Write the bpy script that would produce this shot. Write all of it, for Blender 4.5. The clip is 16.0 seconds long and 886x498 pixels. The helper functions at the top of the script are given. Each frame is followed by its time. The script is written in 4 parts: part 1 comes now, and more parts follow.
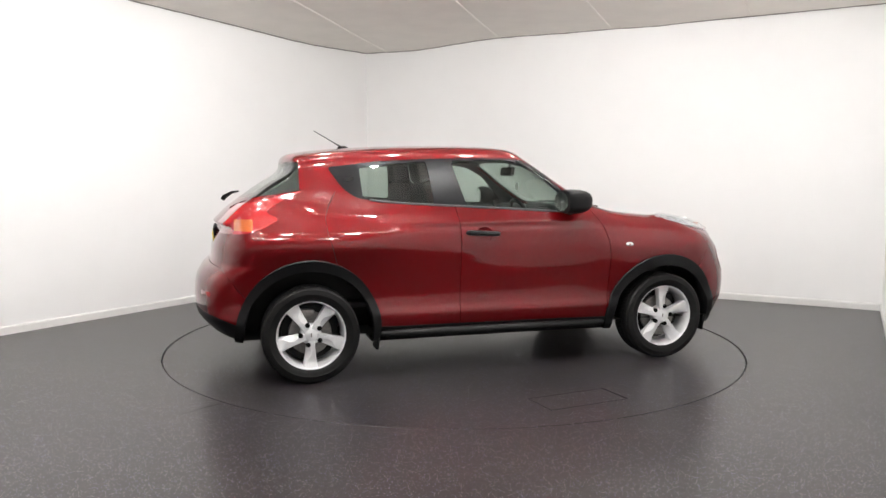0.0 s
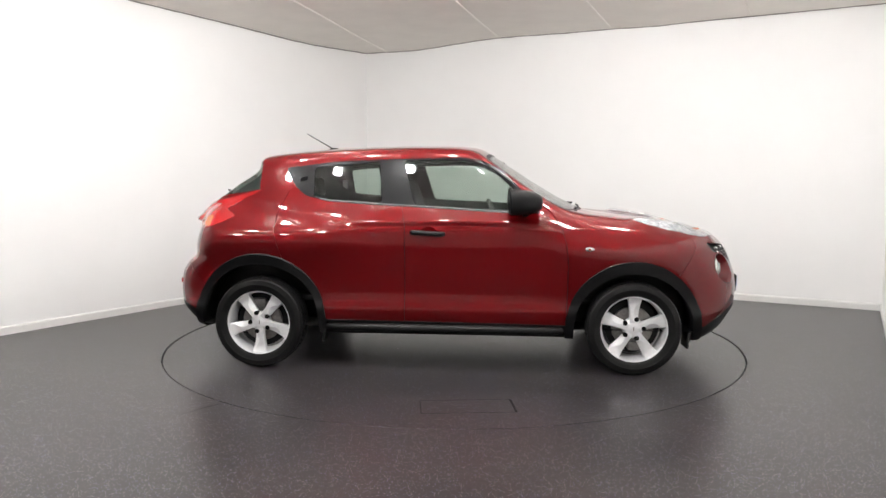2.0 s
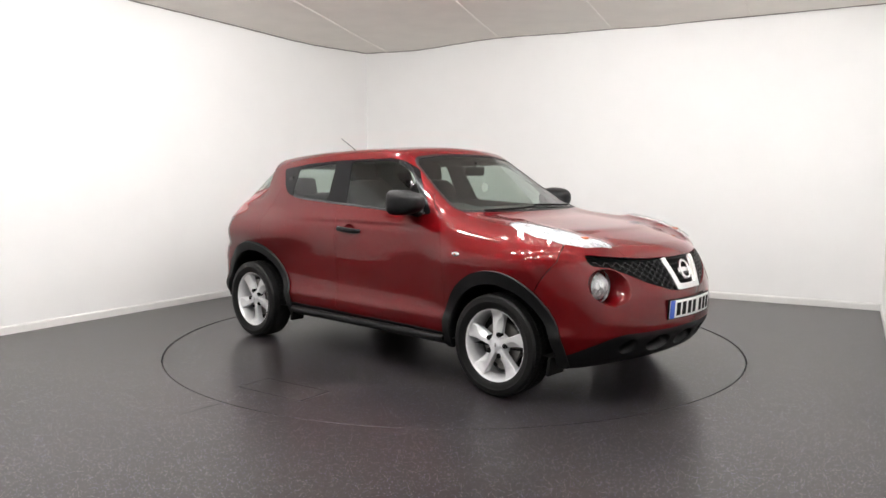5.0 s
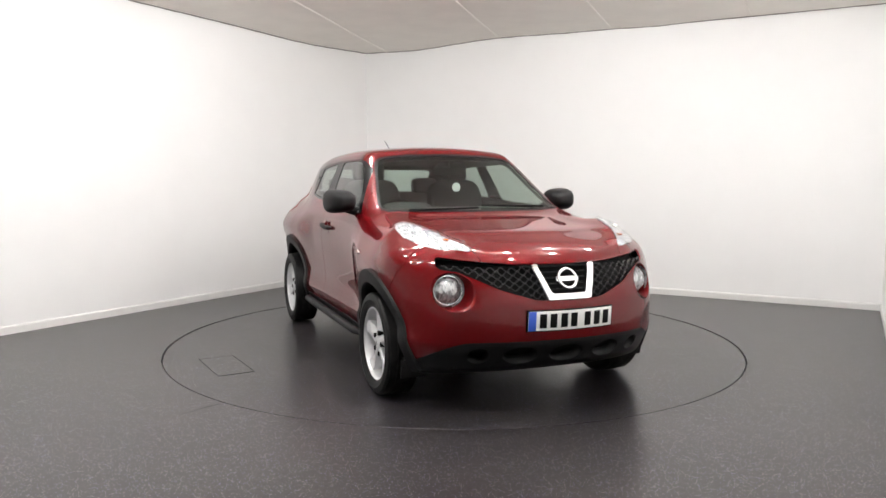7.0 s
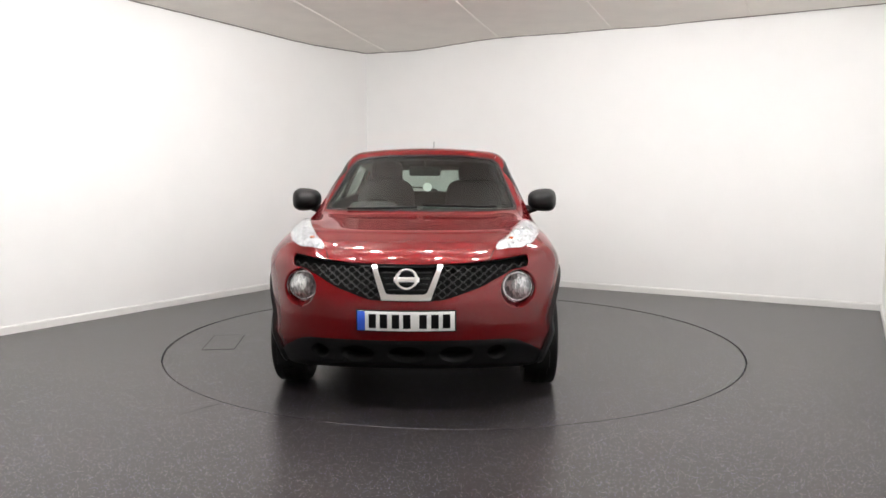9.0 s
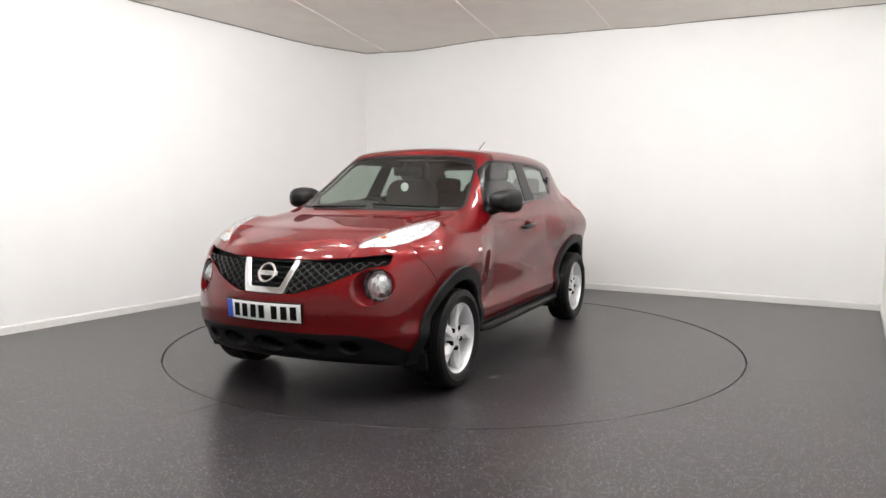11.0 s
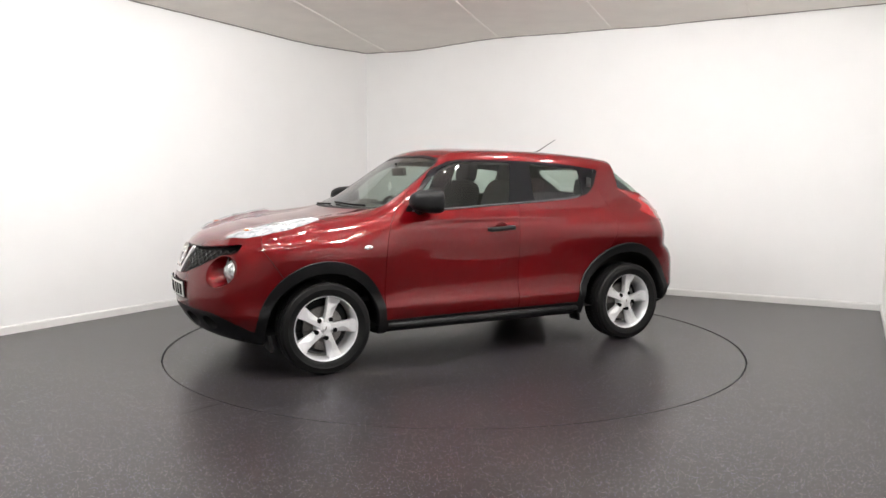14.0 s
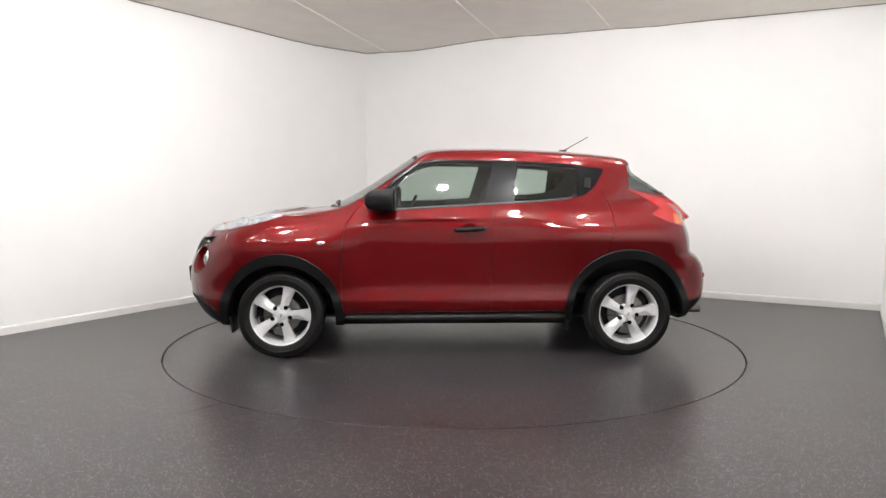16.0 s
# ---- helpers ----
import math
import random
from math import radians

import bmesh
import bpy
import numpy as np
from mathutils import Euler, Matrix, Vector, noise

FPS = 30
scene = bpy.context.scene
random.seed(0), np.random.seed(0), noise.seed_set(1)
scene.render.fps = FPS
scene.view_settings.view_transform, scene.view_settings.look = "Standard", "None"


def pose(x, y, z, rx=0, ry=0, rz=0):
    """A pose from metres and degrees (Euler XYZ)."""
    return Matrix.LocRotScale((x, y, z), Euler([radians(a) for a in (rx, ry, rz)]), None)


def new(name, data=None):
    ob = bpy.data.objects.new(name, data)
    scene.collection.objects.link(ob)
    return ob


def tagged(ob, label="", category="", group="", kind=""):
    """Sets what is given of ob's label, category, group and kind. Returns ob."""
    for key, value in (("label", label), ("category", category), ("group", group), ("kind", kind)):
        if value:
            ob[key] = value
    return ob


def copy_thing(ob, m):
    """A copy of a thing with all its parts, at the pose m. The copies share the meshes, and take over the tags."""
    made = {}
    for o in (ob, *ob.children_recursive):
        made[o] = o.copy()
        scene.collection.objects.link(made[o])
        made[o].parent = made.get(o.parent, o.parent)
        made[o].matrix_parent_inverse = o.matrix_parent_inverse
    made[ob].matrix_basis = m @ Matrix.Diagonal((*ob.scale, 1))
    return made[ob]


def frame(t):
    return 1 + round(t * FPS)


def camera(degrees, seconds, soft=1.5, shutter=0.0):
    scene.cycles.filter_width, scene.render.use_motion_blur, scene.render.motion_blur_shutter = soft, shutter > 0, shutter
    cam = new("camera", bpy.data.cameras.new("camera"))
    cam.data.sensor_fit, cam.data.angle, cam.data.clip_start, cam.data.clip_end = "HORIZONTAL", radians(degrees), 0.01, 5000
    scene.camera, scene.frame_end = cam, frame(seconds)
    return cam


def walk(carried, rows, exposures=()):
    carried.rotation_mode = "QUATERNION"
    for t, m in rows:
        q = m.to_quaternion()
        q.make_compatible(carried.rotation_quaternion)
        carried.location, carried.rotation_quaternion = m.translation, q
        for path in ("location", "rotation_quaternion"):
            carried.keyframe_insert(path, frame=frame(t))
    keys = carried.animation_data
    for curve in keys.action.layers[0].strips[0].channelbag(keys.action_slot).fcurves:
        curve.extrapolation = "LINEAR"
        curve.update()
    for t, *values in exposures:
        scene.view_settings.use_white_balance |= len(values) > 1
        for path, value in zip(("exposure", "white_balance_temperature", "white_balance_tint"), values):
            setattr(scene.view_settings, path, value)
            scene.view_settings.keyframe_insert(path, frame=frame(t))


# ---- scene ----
cam = camera(61.43, 16.0, soft=1.5)
EYE = (0.0, -5.993, 1.299)
CAM_POSE = pose(*EYE, 90 - 5.432, 0, 0.767) @ pose(0, 0, 0, 0, 0, 0.079)
walk(cam, [(0.0, CAM_POSE), (16.0, CAM_POSE)], exposures=[(0.0, 0.0), (16.0, 0.0)])

# ---- light ----
world = bpy.data.worlds.new("world")
world.use_nodes = True
world.node_tree.nodes["Background"].inputs[0].default_value = (0.9, 0.92, 1.0, 1)
world.node_tree.nodes["Background"].inputs[1].default_value = 0.02
scene.world = world
LAMP_GLOW = 275.0
LAMP_COLOUR = (1.0, 0.99, 0.985)


# ---- materials ----
class Nodes:
    """A small wrapper round a node material."""

    def __init__(self, name):
        self.m = bpy.data.materials.new(name)
        self.m.use_nodes = True
        self.t = self.m.node_tree
        self.b = self.t.nodes["Principled BSDF"]

    def node(self, kind, **values):
        n = self.t.nodes.new(kind)
        for key, v in values.items():
            n.inputs[key.replace("_", " ")].default_value = v
        return n

    def link(self, a, out, b, inp):
        self.t.links.new(a.outputs[out], b.inputs[inp])

    def coords(self, scale=(1, 1, 1)):
        c = self.node("ShaderNodeTexCoord")
        mp = self.node("ShaderNodeMapping")
        mp.inputs["Scale"].default_value = scale
        self.link(c, "Object", mp, "Vector")
        return mp

    def noise(self, scale, detail=4, rough=0.55, stretch=(1, 1, 1)):
        n = self.node("ShaderNodeTexNoise", Scale=scale, Detail=detail, Roughness=rough)
        self.link(self.coords(stretch), 0, n, "Vector")
        return n

    def ramp(self, src, out, stops):
        r = self.node("ShaderNodeValToRGB")
        e = r.color_ramp.elements
        while len(e) < len(stops):
            e.new(0.5)
        for el, (p, c) in zip(e, stops):
            el.position, el.color = p, (*c, 1) if len(c) == 3 else c
        self.link(src, out, r, "Fac")
        return r

    def set(self, **values):
        for key, v in values.items():
            self.b.inputs[key.replace("_", " ")].default_value = v
        return self

    def bump(self, src, out, strength, dist):
        bp = self.node("ShaderNodeBump", Strength=strength, Distance=dist)
        self.link(src, out, bp, "Height")
        self.link(bp, "Normal", self.b, "Normal")


def plain(name, colour, rough=0.5, metal=0.0, grain=0.08, scale=60, bump=0.15, dist=0.001, **more):
    """A surface with faint mottling and grain."""
    n = Nodes(name).set(Roughness=rough, Metallic=metal, **more)
    a = n.noise(scale)
    lo, hi = [tuple(max(0, c * k) for c in colour) for k in (1 - grain, 1 + grain)]
    n.link(n.ramp(a, "Fac", [(0.3, lo), (0.7, hi)]), "Color", n.b, "Base Color")
    if bump:
        n.bump(a, "Fac", bump, dist)
    return n.m


def paint_material():
    n = Nodes("red_paint").set(Roughness=0.42, Metallic=0.35, Specular_IOR_Level=0.0, Coat_Weight=1.0, Coat_Roughness=0.018, Coat_IOR=1.45)
    a = n.noise(900, 2)
    r = n.ramp(a, "Fac", [(0.3, (0.088, 0.0013, 0.0026)), (0.72, (0.138, 0.0021, 0.0040))])
    n.link(r, "Color", n.b, "Base Color")
    return n.m


def glass_material(name, tint, alpha):
    """Thin automotive glass: clear film with a mirror-like surface."""
    n = Nodes(name)
    t = n.t
    tr = n.node("ShaderNodeBsdfTransparent")
    tr.inputs[0].default_value = (*tint, 1)
    gl = n.node("ShaderNodeBsdfGlossy", Roughness=0.01)
    lw = n.node("ShaderNodeLayerWeight", Blend=0.5)
    pw = n.node("ShaderNodeMath")
    pw.operation = "POWER"
    pw.inputs[1].default_value = 4.0
    n.link(lw, "Facing", pw, 0)
    fr = n.node("ShaderNodeMapRange")
    fr.inputs["To Min"].default_value = alpha
    n.link(pw, 0, fr, 0)
    mix = n.node("ShaderNodeMixShader")
    n.link(fr, 0, mix, 0)
    n.link(tr, 0, mix, 1)
    n.link(gl, 0, mix, 2)
    out = t.nodes["Material Output"]
    n.link(mix, 0, out, "Surface")
    return n.m


def floor_material(name, base):
    """Speckled dark vinyl with scuffs, wiped semi-gloss."""
    n = Nodes(name)
    scuff = n.noise(5.0, 8, 0.72, (0.35, 1.6, 1))
    blot = n.noise(1.1, 5, 0.6, (1, 2.2, 1))
    c0 = n.ramp(scuff, "Fac", [(0.36, (0.80, 0.80, 0.80)), (0.52, (1.0, 1.0, 1.0)), (0.66, (1.35, 1.32, 1.28)), (0.74, (2.0, 1.9, 1.8))])
    c2 = n.ramp(blot, "Fac", [(0.3, tuple(c * 0.72 for c in base)), (0.72, tuple(c * 1.25 for c in base))])
    c1 = n.node("ShaderNodeMix")
    c1.data_type, c1.blend_type = "RGBA", "MULTIPLY"
    c1.inputs[0].default_value = 1.0
    n.link(c2, "Color", c1, 6)
    n.link(c0, "Color", c1, 7)
    vor = n.node("ShaderNodeTexVoronoi", Scale=125.0)
    n.link(n.coords(), 0, vor, "Vector")
    dot = n.ramp(vor, "Distance", [(0.22, (1, 1, 1)), (0.30, (0, 0, 0))])
    sep = n.node("ShaderNodeSeparateColor")
    n.link(vor, "Color", sep, 0)
    pick = n.ramp(sep, 0, [(0.52, (0, 0, 0)), (0.66, (1, 1, 1))])
    mul = n.node("ShaderNodeMath")
    mul.operation = "MULTIPLY"
    n.link(dot, "Color", mul, 0)
    n.link(pick, "Color", mul, 1)
    mix = n.node("ShaderNodeMix")
    mix.data_type = "RGBA"
    n.link(mul, 0, mix, 0)
    fleck = n.noise(48.0, 3, 0.7)
    c3 = n.node("ShaderNodeMix")
    c3.data_type, c3.blend_type = "RGBA", "MULTIPLY"
    c3.inputs[0].default_value = 1.0
    n.link(c1, 2, c3, 6)
    n.link(n.ramp(fleck, "Fac", [(0.34, (0.45, 0.45, 0.45)), (0.5, (0.95, 0.95, 0.95)), (0.68, (2.0, 1.95, 1.95))]), "Color", c3, 7)
    n.link(c3, 2, mix, 6)
    tint = n.ramp(sep, 1, [(0.45, (0.50, 0.47, 0.45)), (0.75, (0.30, 0.30, 0.52))])
    n.link(tint, "Color", mix, 7)
    n.link(mix, 2, n.b, "Base Color")
    rr = n.ramp(scuff, "Fac", [(0.3, (0.285,) * 3), (0.7, (0.315,) * 3)])
    n.link(rr, "Color", n.b, "Roughness")
    n.set(Specular_IOR_Level=0.46)
    return n.m


WALL = plain("white_wall_paint", (0.84, 0.832, 0.822), 0.62, grain=0.012, scale=2.2, bump=0)
# for the unseen south wall: grey picked for the car's reflections and bounced light
UNSEEN_WALL = plain("unseen_wall_grey", (0.58, 0.573, 0.565), 0.7, grain=0.05, scale=3, bump=0)
TRIM = plain("white_trim_paint", (0.72, 0.71, 0.69), 0.5, grain=0.03, scale=8, bump=0)
CLOTH = plain("ceiling_cloth", (0.86, 0.82, 0.765), 0.9, grain=0.03, scale=3, bump=0)
# dark grey carries the shadow between ceiling cloth and wall
HEM_SHADE = plain("hem_shade", (0.20, 0.185, 0.17), 0.9, grain=0.3, scale=40)
FLOOR = floor_material("vinyl_floor", (0.0180, 0.0148, 0.0146))
DISC = floor_material("turntable_vinyl", (0.0172, 0.0142, 0.0140))
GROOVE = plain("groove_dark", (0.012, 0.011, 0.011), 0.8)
PAINT = paint_material()
PLASTIC = plain("black_plastic", (0.0042, 0.0042, 0.0045), 0.46, grain=0.2, scale=300, bump=0.2, Specular_IOR_Level=0.22)
GLOSS = plain("gloss_black", (0.005, 0.005, 0.0055), 0.14, grain=0.1, bump=0)
RUBBER = plain("tyre_rubber", (0.0050, 0.0048, 0.0048), 0.5, grain=0.25, scale=120, bump=0.2, Specular_IOR_Level=0.22)
ALLOY = plain("silver_alloy", (0.70, 0.70, 0.71), 0.36, 0.35, grain=0.04, bump=0)
CHROME = plain("chrome", (0.90, 0.90, 0.90), 0.12, 1.0, grain=0.02, bump=0)
STEEL = plain("brake_steel", (0.22, 0.21, 0.20), 0.45, 0.9, grain=0.2)
GLASS = glass_material("window_glass", (0.64, 0.72, 0.675), 0.05)
CLEAR = glass_material("lamp_lens", (0.95, 0.96, 0.97), 0.05)
INSIDE = plain("cabin_trim", (0.030, 0.030, 0.031), 0.75, grain=0.15, scale=80)
FABRIC = plain("seat_fabric", (0.022, 0.022, 0.024), 0.9, grain=0.25, scale=250)
PLATE = plain("plate_white", (0.78, 0.78, 0.76), 0.4, grain=0.02, bump=0)
BLUE = plain("plate_blue", (0.03, 0.10, 0.55), 0.4, grain=0.03, bump=0)
INK = plain("black_ink", (0.005, 0.005, 0.005), 0.55, grain=0.05, bump=0, Specular_IOR_Level=0.08)
RED_LENS = plain("red_lens", (0.30, 0.003, 0.005), 0.12, grain=0.1, scale=200, bump=0, Coat_Weight=1.0)
AMBER_LENS = plain("amber_lens", (0.40, 0.085, 0.015), 0.15, grain=0.1, scale=200, bump=0, Coat_Weight=1.0)
REFLECTOR = plain("lamp_reflector", (0.85, 0.86, 0.87), 0.14, 0.9, grain=0.03, bump=0)


def glow_material(name, strength):
    n = Nodes(name).set(Base_Color=(0.9, 0.9, 0.9, 1), Emission_Color=(*LAMP_COLOUR, 1), Emission_Strength=strength)
    return n.m


DIFFUSER = glow_material("lamp_diffuser", LAMP_GLOW)


# ---- mesh helpers ----
def part(name, bm, material, parent=None, label="", smooth=True, sharp=35):
    """Link a bmesh as one mesh object, under a thing or a part."""
    me = bpy.data.meshes.new(name)
    bm.normal_update()
    bm.to_mesh(me)
    bm.free()
    me.materials.append(material)
    ob = new(name, me)
    if smooth:
        me.polygons.foreach_set("use_smooth", [True] * len(me.polygons))
        me.set_sharp_from_angle(angle=radians(sharp))
    if parent is not None:
        ob.parent = parent
    if label:
        tagged(ob, label)
    return ob


def box_bm(sx, sy, sz, m=None, bevel=0.0, seg=2):
    bm = bmesh.new()
    bmesh.ops.create_cube(bm, size=1.0, matrix=Matrix.Diagonal((sx, sy, sz, 1)))
    if bevel:
        bmesh.ops.bevel(bm, geom=bm.edges[:], offset=bevel, segments=seg, affect="EDGES", profile=0.5)
    if m is not None:
        bm.transform(m)
    return bm


def join_bm(*bms):
    out = bmesh.new()
    for b in bms:
        me = bpy.data.meshes.new("scratch")
        b.to_mesh(me)
        b.free()
        out.from_mesh(me)
        bpy.data.meshes.remove(me)
    return out


def lathe_bm(profile, seg=64, closed=False):
    """Spin (radius, height) pairs round the y axis."""
    bm = bmesh.new()
    rings = []
    for k in range(seg):
        a = 2 * math.pi * k / seg
        rings.append([bm.verts.new((r * math.cos(a), h, r * math.sin(a))) for r, h in profile])
    n = len(profile)
    for k in range(seg):
        p, q = rings[k], rings[(k + 1) % seg]
        for i in range(n if closed else n - 1):
            j = (i + 1) % n
            bm.faces.new((p[i], p[j], q[j], q[i]))
    bmesh.ops.remove_doubles(bm, verts=bm.verts, dist=1e-5)
    bmesh.ops.recalc_face_normals(bm, faces=bm.faces)
    return bm


def tube_bm(points, radius, seg=10):
    """A round tube through the points; radius is a number or one per point."""
    bm = bmesh.new()
    pts = [Vector(p) for p in points]
    rad = radius if isinstance(radius, (list, tuple)) else [radius] * len(pts)
    rings = []
    for i, p in enumerate(pts):
        d = (pts[min(i + 1, len(pts) - 1)] - pts[max(i - 1, 0)]).normalized()
        q = d.to_track_quat("Z", "Y")
        rings.append([bm.verts.new(p + q @ Vector((rad[i] * math.cos(a), rad[i] * math.sin(a), 0)))
                      for a in (2 * math.pi * k / seg for k in range(seg))])
    for a, b in zip(rings, rings[1:]):
        for k in range(seg):
            bm.faces.new((a[k], a[(k + 1) % seg], b[(k + 1) % seg], b[k]))
    bm.faces.new(list(reversed(rings[0])))
    bm.faces.new(rings[-1])
    bmesh.ops.recalc_face_normals(bm, faces=bm.faces)
    return bm


def prism_bm(outline, depth, m=None):
    """An outline in x and z, extruded along y from 0 to depth."""
    bm = bmesh.new()
    a = [bm.verts.new((x, 0, z)) for x, z in outline]
    b = [bm.verts.new((x, depth, z)) for x, z in outline]
    bm.faces.new(a)
    bm.faces.new(list(reversed(b)))
    for i in range(len(a)):
        j = (i + 1) % len(a)
        bm.faces.new((a[j], a[i], b[i], b[j]))
    bmesh.ops.recalc_face_normals(bm, faces=bm.faces)
    if m is not None:
        bm.transform(m)
    return bm


# ---- room ----
LEFT_BACK = Vector((-1.175, 4.265))
BACK_RIGHT = Vector((4.235, 1.340))
RIGHT_NEAR = Vector((-0.45, -7.52))
LEFT_NEAR = Vector((-6.75, -4.99))
CENTRE_R = 2.222
GAP = 0.011
WALL_H = 3.25


def wall(name, a, b, height, thick, label, material=None):
    d = (b - a).normalized()
    nrm = Vector((-d.y, d.x))
    mid = (a + b) / 2 + nrm * thick / 2
    m = pose(mid.x, mid.y, height / 2, 0, 0, math.degrees(math.atan2(d.y, d.x)))
    ob = part(name, box_bm((b - a).length + 2 * thick, thick, height, m), material or WALL, smooth=False)
    return tagged(ob, label, "wall", kind="structure")


def skirting(name, a, b, label):
    d = (b - a).normalized()
    inward = Vector((d.y, -d.x))
    prof = [(0.0, 0.0), (0.016, 0.0), (0.016, 0.057), (0.012, 0.067), (0.004, 0.071), (0.0, 0.071)]
    bm = bmesh.new()
    ra = [bm.verts.new((*(a + inward * (u - 0.001)), h)) for u, h in prof]
    rb = [bm.verts.new((*(b + inward * (u - 0.001)), h)) for u, h in prof]
    for i in range(len(prof) - 1):
        bm.faces.new((ra[i], ra[i + 1], rb[i + 1], rb[i]))
    bm.faces.new(ra)
    bm.faces.new(list(reversed(rb)))
    bmesh.ops.recalc_face_normals(bm, faces=bm.faces)
    return tagged(part(name, bm, TRIM, smooth=False), label, "skirting", kind="structure")


wall("wall_west", LEFT_NEAR, LEFT_BACK, WALL_H, 0.15, "plain white painted studio wall with low skirting")
wall("wall_north", LEFT_BACK, BACK_RIGHT, WALL_H, 0.15, "plain white painted studio wall behind the turntable")
wall("wall_east", BACK_RIGHT, RIGHT_NEAR, WALL_H, 0.15, "plain white painted studio wall beside the turntable")
# unseen wall, added to close the room and dim the car's reflections
wall("wall_south", RIGHT_NEAR, LEFT_NEAR, WALL_H, 0.15, "unseen wall closing the room, greyed to dim reflections in the car", UNSEEN_WALL)
skirting("baseboard_1", LEFT_NEAR, LEFT_BACK, "low white painted skirting board with a pale top edge")
skirting("baseboard_2", LEFT_BACK, BACK_RIGHT, "low white painted skirting board with a pale top edge")
skirting("baseboard_3", BACK_RIGHT, RIGHT_NEAR, "low white painted skirting board with a pale top edge")


def floor_bm():
    """A slab round the turntable's hole, out past the walls."""
    bm = bmesh.new()
    seg = 192
    rin = CENTRE_R + GAP / 2
    low, inner, outer = [], [], []
    for k in range(seg):
        a = 2 * math.pi * k / seg
        c, s = math.cos(a), math.sin(a)
        low.append(bm.verts.new((rin * c, rin * s, -0.04)))
        inner.append(bm.verts.new((rin * c, rin * s, 0)))
        outer.append(bm.verts.new((11 * c, 11 * s, 0)))
    for k in range(seg):
        j = (k + 1) % seg
        bm.faces.new((inner[k], outer[k], outer[j], inner[j]))
        bm.faces.new((low[k], inner[k], inner[j], low[j]))
    bmesh.ops.recalc_face_normals(bm, faces=bm.faces)
    for f in bm.faces:
        if abs(f.normal.z) > 0.9 and f.normal.z < 0:
            f.normal_flip()
    return bm


tagged(part("floor", floor_bm(), FLOOR, smooth=False), "dark grey speckled vinyl floor with scuffs and dull sheen", "floor", kind="structure")
# near-black sheet added below the deck; its colour gives the gap's shade
pit = part("gap_shade_sheet", lathe_bm([(0.0, 0.0), (2.6, 0.0)], 64), GROOVE, smooth=False)
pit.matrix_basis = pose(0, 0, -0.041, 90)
tagged(pit, "dark sheet under the turntable, for the shade in its edge gap", "floor", kind="structure")


def bump1(x, c, w):
    return math.exp(-(((x - c) / w) ** 2))


def step1(x, a, b):
    t = min(1.0, max(0.0, (x - a) / (b - a)))
    return t * t * (3 - 2 * t)


def ceiling_height(u, v):
    """Sagging cloth: u along the back wall from its left corner, v out from that wall."""
    edge = math.exp(-abs(v) / 0.9)
    z = 2.985 - 0.030 * edge * bump1(u, 0.75, 0.55) + 0.022 * edge * bump1(u, 2.0, 0.6) - 0.012 * edge * bump1(u, 3.85, 0.3) - 0.012 * step1(u, 2.8, 5.0)
    z -= 0.030 * math.exp(-max(u, 0) / 0.6) * bump1(v, 1.2, 0.9)
    z -= 0.035 * abs(math.sin(math.pi * (u - 0.35 - 0.2 * v) / 1.5)) ** 0.6 * (1 - edge)
    return z


def ceiling_bm():
    bm = bmesh.new()
    du = (BACK_RIGHT - LEFT_BACK).normalized()
    dv = Vector((du.y, -du.x))
    nu, nv = 70, 90
    grid = []
    for i in range(nu + 1):
        u = -0.5 + 8.0 * i / nu
        row = []
        for j in range(nv + 1):
            v = -0.3 + 12.0 * j / nv
            p = LEFT_BACK + du * u + dv * v
            row.append(bm.verts.new((p.x, p.y, ceiling_height(u, v))))
        grid.append(row)
    for i in range(nu):
        for j in range(nv):
            bm.faces.new((grid[i][j], grid[i][j + 1], grid[i + 1][j + 1], grid[i + 1][j]))
    seams = [bm]
    for u0, slope in ((0.34, 0.29), (1.98, 0.245), (3.37, 0.13), (4.84, 0.05), (6.2, 0.0)):
        pts = []
        for k in range(40):
            v = 0.02 + 0.2 * k
            u = u0 + slope * v
            p = LEFT_BACK + du * u + dv * v
            pts.append((p.x, p.y, ceiling_height(u, v) - 0.003))
        seams.append(tube_bm(pts, 0.007, 6))
    return join_bm(*seams)


def hem(name, corner, way, out, length):
    """The cloth's stitched edge along a wall, darkened for the gap's shadow."""
    pts = []
    n = 60
    for k in range(n + 1):
        p = corner + way * (length * k / n) + out * 0.006
        q = p - LEFT_BACK
        u, v = q.dot(axis_u), q.dot(axis_v)
        pts.append((p.x, p.y, ceiling_height(u, v) - 0.004 + 0.0035 * math.sin(17.0 * k) * (1 if k < 16 else 0.3)))
    ob = part(name, tube_bm(pts, [0.0045 + 0.0025 * abs(math.sin(2.3 * k)) for k in range(n + 1)], 6), HEM_SHADE)
    return tagged(ob, "frayed edge of the ceiling cloth, darkened for the shadow gap along the wall", "trim", kind="structure")


axis_u = (BACK_RIGHT - LEFT_BACK).normalized()
axis_v = Vector((axis_u.y, -axis_u.x))
hem("trim_1", LEFT_BACK, axis_u, axis_v, 6.1)
hem("trim_2", LEFT_BACK, (LEFT_NEAR - LEFT_BACK).normalized(), axis_u, 6.0)


tagged(part("ceiling", ceiling_bm(), CLOTH), "sagging cream cloth ceiling panels with stitched seams", "ceiling", kind="structure")


